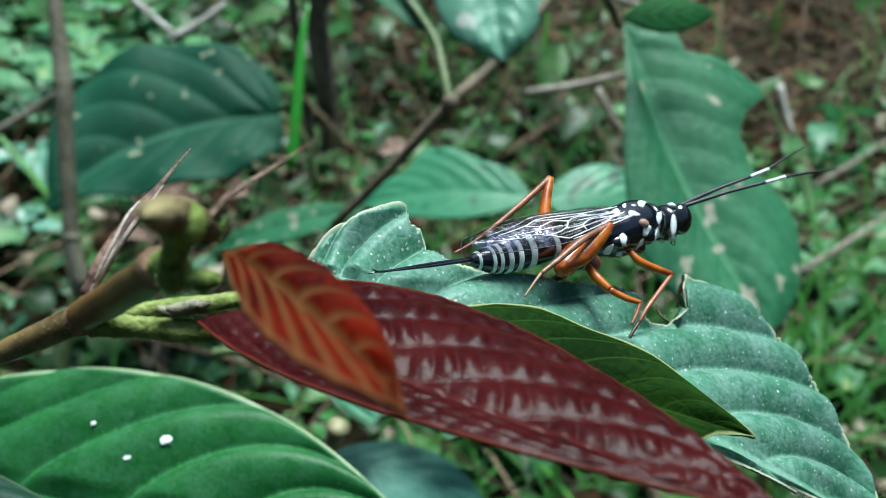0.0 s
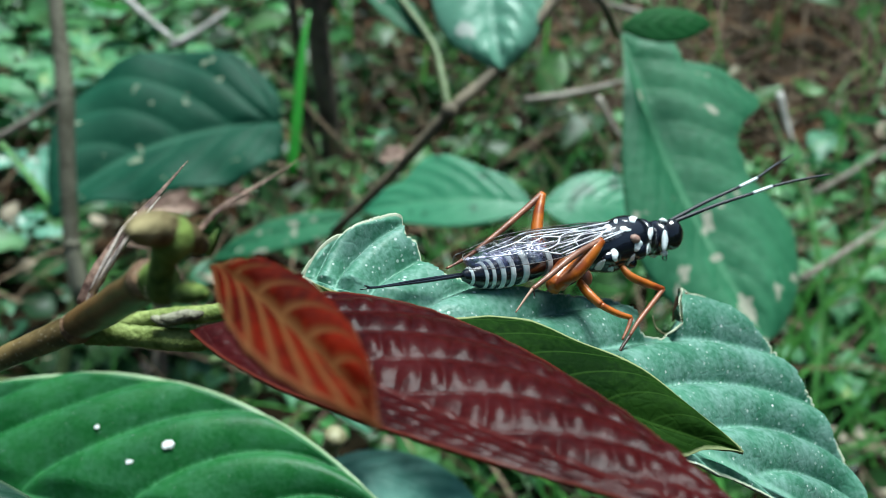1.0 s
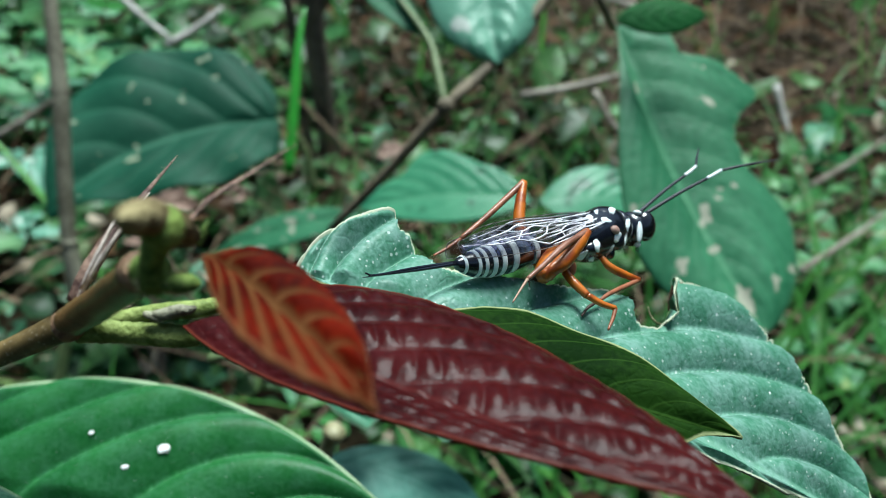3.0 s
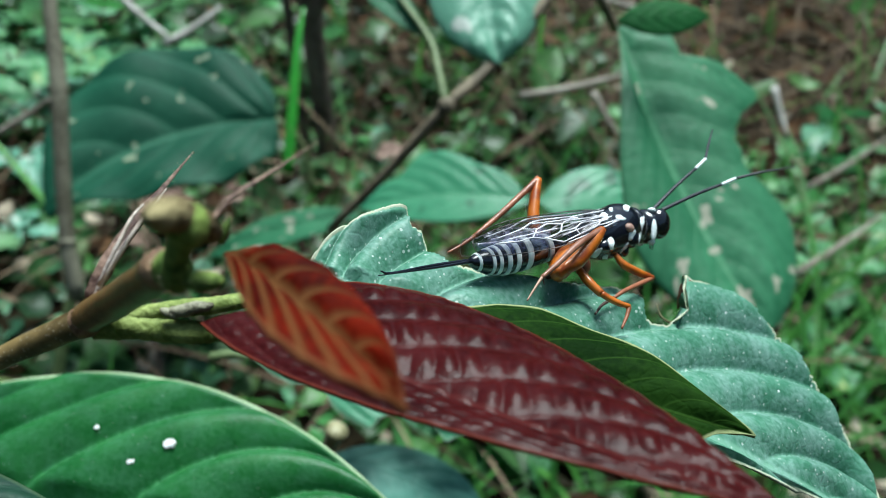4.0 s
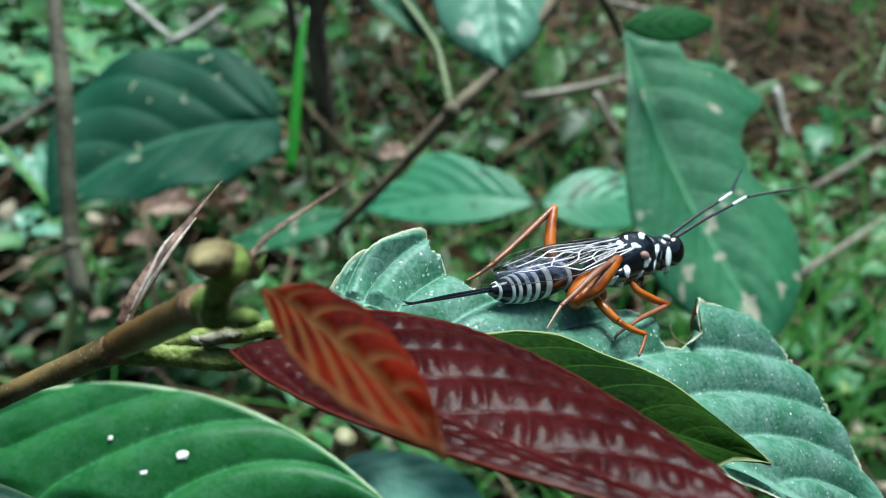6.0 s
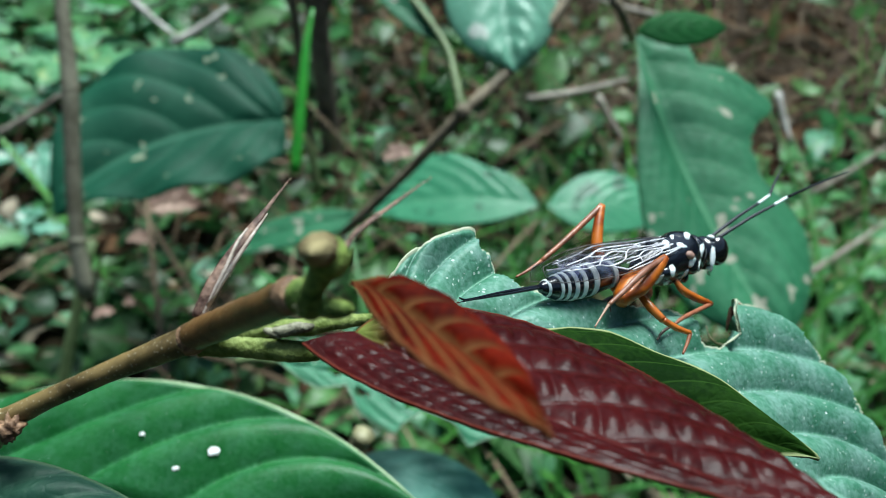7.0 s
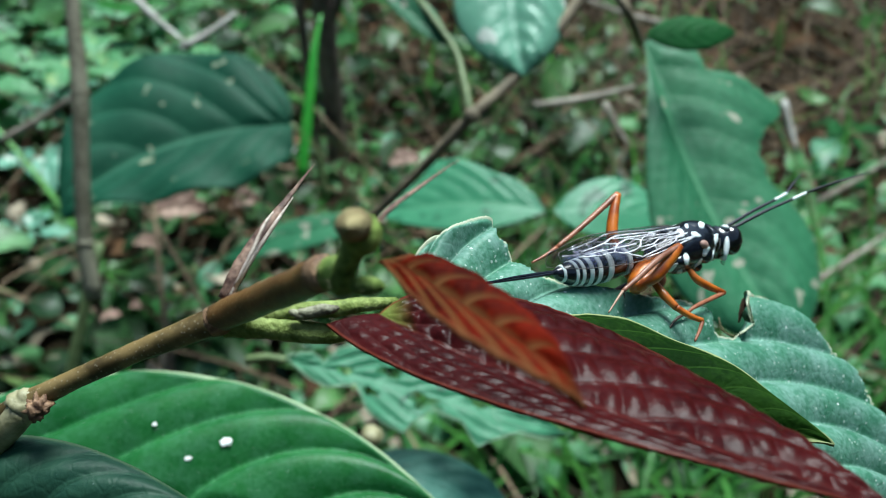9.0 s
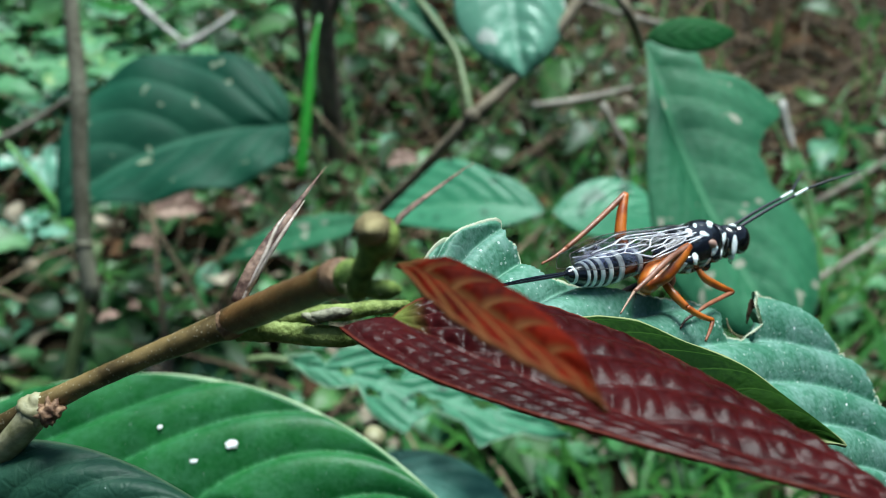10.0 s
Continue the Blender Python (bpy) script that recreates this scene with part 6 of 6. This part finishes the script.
    walk(FEELERS[0][1], [
        (0.00, pose(0.00948, 0.00000, 0.00000, 0.0, -3.9, 17.4)),
        (0.20, pose(0.00948, 0.00000, 0.00000, 0.0, -2.0, 19.5)),
        (0.50, pose(0.00948, 0.00000, 0.00000, -0.0, 15.5, -0.1)),
        (0.70, pose(0.00948, 0.00000, 0.00000, 0.0, -4.0, 13.2)),
        (1.00, pose(0.00948, 0.00000, 0.00000, 0.0, -2.2, 16.4)),
        (1.20, pose(0.00948, 0.00000, 0.00000, 0.0, -5.0, 25.1)),
        (1.50, pose(0.00948, 0.00000, 0.00000, 0.0, 15.3, 11.2)),
        (1.70, pose(0.00948, 0.00000, 0.00000, 0.0, -0.3, 52.2)),
        (2.00, pose(0.00948, 0.00000, 0.00000, 0.0, -9.6, 22.6)),
        (2.20, pose(0.00948, 0.00000, 0.00000, 0.0, -1.8, 22.2)),
        (2.50, pose(0.00948, 0.00000, 0.00000, 0.0, -10.7, 19.5)),
        (2.70, pose(0.00948, 0.00000, 0.00000, 0.0, -0.1, 29.0)),
        (3.80, pose(0.00948, 0.00000, 0.00000, 0.0, -5.3, 24.3)),
        (4.00, pose(0.00948, 0.00000, 0.00000, 0.0, -7.8, 19.0)),
        (4.20, pose(0.00948, 0.00000, 0.00000, 0.0, -0.9, 23.6)),
        (4.50, pose(0.00948, 0.00000, 0.00000, 0.0, -6.2, 22.8)),
        (4.70, pose(0.00948, 0.00000, 0.00000, 0.0, 5.9, 33.2)),
        (5.00, pose(0.00948, 0.00000, 0.00000, 0.0, -5.0, 22.8)),
        (5.20, pose(0.00948, 0.00000, 0.00000, 0.0, -2.4, 26.1)),
        (5.50, pose(0.00948, 0.00000, 0.00000, 0.0, -4.7, 23.5)),
        (5.70, pose(0.00948, 0.00000, 0.00000, 0.0, -4.3, 24.1)),
        (6.80, pose(0.00948, 0.00000, 0.00000, 0.0, -3.7, 23.6)),
        (7.00, pose(0.00948, 0.00000, 0.00000, 0.0, -7.4, 16.8)),
        (7.20, pose(0.00948, 0.00000, 0.00000, 0.0, -2.0, 21.2)),
        (7.50, pose(0.00948, 0.00000, 0.00000, 0.0, -0.7, 23.9)),
        (7.80, pose(0.00948, 0.00000, 0.00000, 0.0, -5.5, 18.4)),
        (8.00, pose(0.00948, 0.00000, 0.00000, 0.0, -2.0, 22.0)),
        (8.20, pose(0.00948, 0.00000, 0.00000, 0.0, -4.5, 18.2)),
        (8.50, pose(0.00948, 0.00000, 0.00000, 0.0, -7.0, 17.0)),
        (9.00, pose(0.00948, 0.00000, 0.00000, 0.0, -3.8, 17.0)),
        (9.20, pose(0.00948, 0.00000, 0.00000, 0.0, -10.2, 19.6)),
        (9.50, pose(0.00948, 0.00000, 0.00000, 0.0, -3.6, 20.4)),
        (10.00, pose(0.00948, 0.00000, 0.00000, 0.0, -5.1, 18.9)),
    ])
    walk(FEELERS[1][0], [
        (0.00, pose(0.02010, -0.00045, 0.00095, -0.0, -5.6, -21.7)),
        (0.20, pose(0.02010, -0.00045, 0.00095, -0.0, -7.6, -23.5)),
        (0.50, pose(0.02010, -0.00045, 0.00095, -0.0, -8.9, -22.5)),
        (0.70, pose(0.02010, -0.00045, 0.00095, -0.0, -4.1, -21.3)),
        (1.00, pose(0.02010, -0.00045, 0.00095, -0.0, -8.9, -19.9)),
        (1.20, pose(0.02010, -0.00045, 0.00095, -0.0, -10.3, -22.8)),
        (1.50, pose(0.02010, -0.00045, 0.00095, -0.0, -8.0, -22.3)),
        (1.70, pose(0.02010, -0.00045, 0.00095, -0.0, -13.7, -15.4)),
        (2.00, pose(0.02010, -0.00045, 0.00095, -0.0, -4.8, -14.8)),
        (2.20, pose(0.02010, -0.00045, 0.00095, -0.0, -15.3, -15.9)),
        (2.50, pose(0.02010, -0.00045, 0.00095, -0.0, -11.9, -10.5)),
        (2.70, pose(0.02010, -0.00045, 0.00095, -0.0, -16.5, -12.5)),
        (3.80, pose(0.02010, -0.00045, 0.00095, -0.0, -13.6, -12.9)),
        (4.00, pose(0.02010, -0.00045, 0.00095, -0.0, -10.7, -9.8)),
        (4.20, pose(0.02010, -0.00045, 0.00095, -0.0, -14.0, -10.6)),
        (4.50, pose(0.02010, -0.00045, 0.00095, -0.0, -17.0, -10.3)),
        (4.70, pose(0.02010, -0.00045, 0.00095, -0.0, -12.5, -9.9)),
        (5.00, pose(0.02010, -0.00045, 0.00095, -0.0, -15.6, -9.4)),
        (5.20, pose(0.02010, -0.00045, 0.00095, -0.0, -17.3, -12.3)),
        (5.50, pose(0.02010, -0.00045, 0.00095, -0.0, -19.2, -11.6)),
        (5.70, pose(0.02010, -0.00045, 0.00095, -0.0, -15.1, -11.3)),
        (6.80, pose(0.02010, -0.00045, 0.00095, -0.0, -17.2, -6.9)),
        (7.00, pose(0.02010, -0.00045, 0.00095, -0.0, -16.0, -8.2)),
        (7.20, pose(0.02010, -0.00045, 0.00095, -0.0, -16.0, -9.2)),
        (7.50, pose(0.02010, -0.00045, 0.00095, -0.0, -17.1, -9.3)),
        (7.80, pose(0.02010, -0.00045, 0.00095, -0.0, -14.0, -7.6)),
        (8.00, pose(0.02010, -0.00045, 0.00095, -0.0, -15.2, -6.5)),
        (8.20, pose(0.02010, -0.00045, 0.00095, -0.0, -11.6, -7.5)),
        (8.50, pose(0.02010, -0.00045, 0.00095, -0.0, -16.4, -7.5)),
        (9.00, pose(0.02010, -0.00045, 0.00095, -0.0, -13.7, -10.1)),
        (9.20, pose(0.02010, -0.00045, 0.00095, -0.0, -16.4, -9.4)),
        (9.50, pose(0.02010, -0.00045, 0.00095, -0.0, -13.4, -8.8)),
        (10.00, pose(0.02010, -0.00045, 0.00095, -0.0, -15.2, -7.5)),
    ])
    walk(FEELERS[1][1], [
        (0.00, pose(0.00948, 0.00000, 0.00000, 0.0, 8.1, 11.3)),
        (0.20, pose(0.00948, 0.00000, 0.00000, -0.0, 7.7, -35.3)),
        (0.50, pose(0.00948, 0.00000, 0.00000, -0.0, 10.3, -16.8)),
        (0.70, pose(0.00948, 0.00000, 0.00000, -0.0, 10.3, -24.0)),
        (1.00, pose(0.00948, 0.00000, 0.00000, -0.0, 8.6, -6.3)),
        (1.20, pose(0.00948, 0.00000, 0.00000, -0.0, 7.8, -36.3)),
        (1.50, pose(0.00948, 0.00000, 0.00000, -0.0, 3.8, -35.7)),
        (1.70, pose(0.00948, 0.00000, 0.00000, -0.0, -4.4, -42.6)),
        (2.00, pose(0.00948, 0.00000, 0.00000, -0.0, 6.1, -26.0)),
        (2.20, pose(0.00948, 0.00000, 0.00000, 0.0, 14.8, 19.0)),
        (2.50, pose(0.00948, 0.00000, 0.00000, -0.0, 8.5, -10.9)),
        (2.70, pose(0.00948, 0.00000, 0.00000, -0.0, 15.4, -15.5)),
        (3.80, pose(0.00948, 0.00000, 0.00000, -0.0, 11.0, -20.1)),
        (4.00, pose(0.00948, 0.00000, 0.00000, -0.0, 8.2, -22.9)),
        (4.20, pose(0.00948, 0.00000, 0.00000, -0.0, 5.0, -45.1)),
        (4.50, pose(0.00948, 0.00000, 0.00000, -0.0, 10.1, -16.1)),
        (4.70, pose(0.00948, 0.00000, 0.00000, -0.0, 6.1, -53.2)),
        (5.00, pose(0.00948, 0.00000, 0.00000, -0.0, 0.1, -52.9)),
        (5.20, pose(0.00948, 0.00000, 0.00000, -0.0, 14.2, -2.5)),
        (5.50, pose(0.00948, 0.00000, 0.00000, -0.0, 4.9, -24.0)),
        (5.70, pose(0.00948, 0.00000, 0.00000, -0.0, 10.4, -31.6)),
        (6.80, pose(0.00948, 0.00000, 0.00000, -0.0, 17.1, -11.6)),
        (7.00, pose(0.00948, 0.00000, 0.00000, -0.0, -6.5, -51.9)),
        (7.20, pose(0.00948, 0.00000, 0.00000, -0.0, 3.1, -38.8)),
        (7.50, pose(0.00948, 0.00000, 0.00000, -0.0, -1.9, -51.8)),
        (7.80, pose(0.00948, 0.00000, 0.00000, -0.0, 8.4, -14.2)),
        (8.00, pose(0.00948, 0.00000, 0.00000, -0.0, 5.8, -29.4)),
        (8.20, pose(0.00948, 0.00000, 0.00000, -0.0, 6.0, -18.3)),
        (8.50, pose(0.00948, 0.00000, 0.00000, -0.0, -0.5, -53.5)),
        (9.00, pose(0.00948, 0.00000, 0.00000, -0.0, -1.5, -40.5)),
        (9.20, pose(0.00948, 0.00000, 0.00000, -0.0, 13.1, -0.1)),
        (9.50, pose(0.00948, 0.00000, 0.00000, -0.0, 7.7, -17.6)),
        (10.00, pose(0.00948, 0.00000, 0.00000, -0.0, 3.6, -26.9)),
    ])


motions()
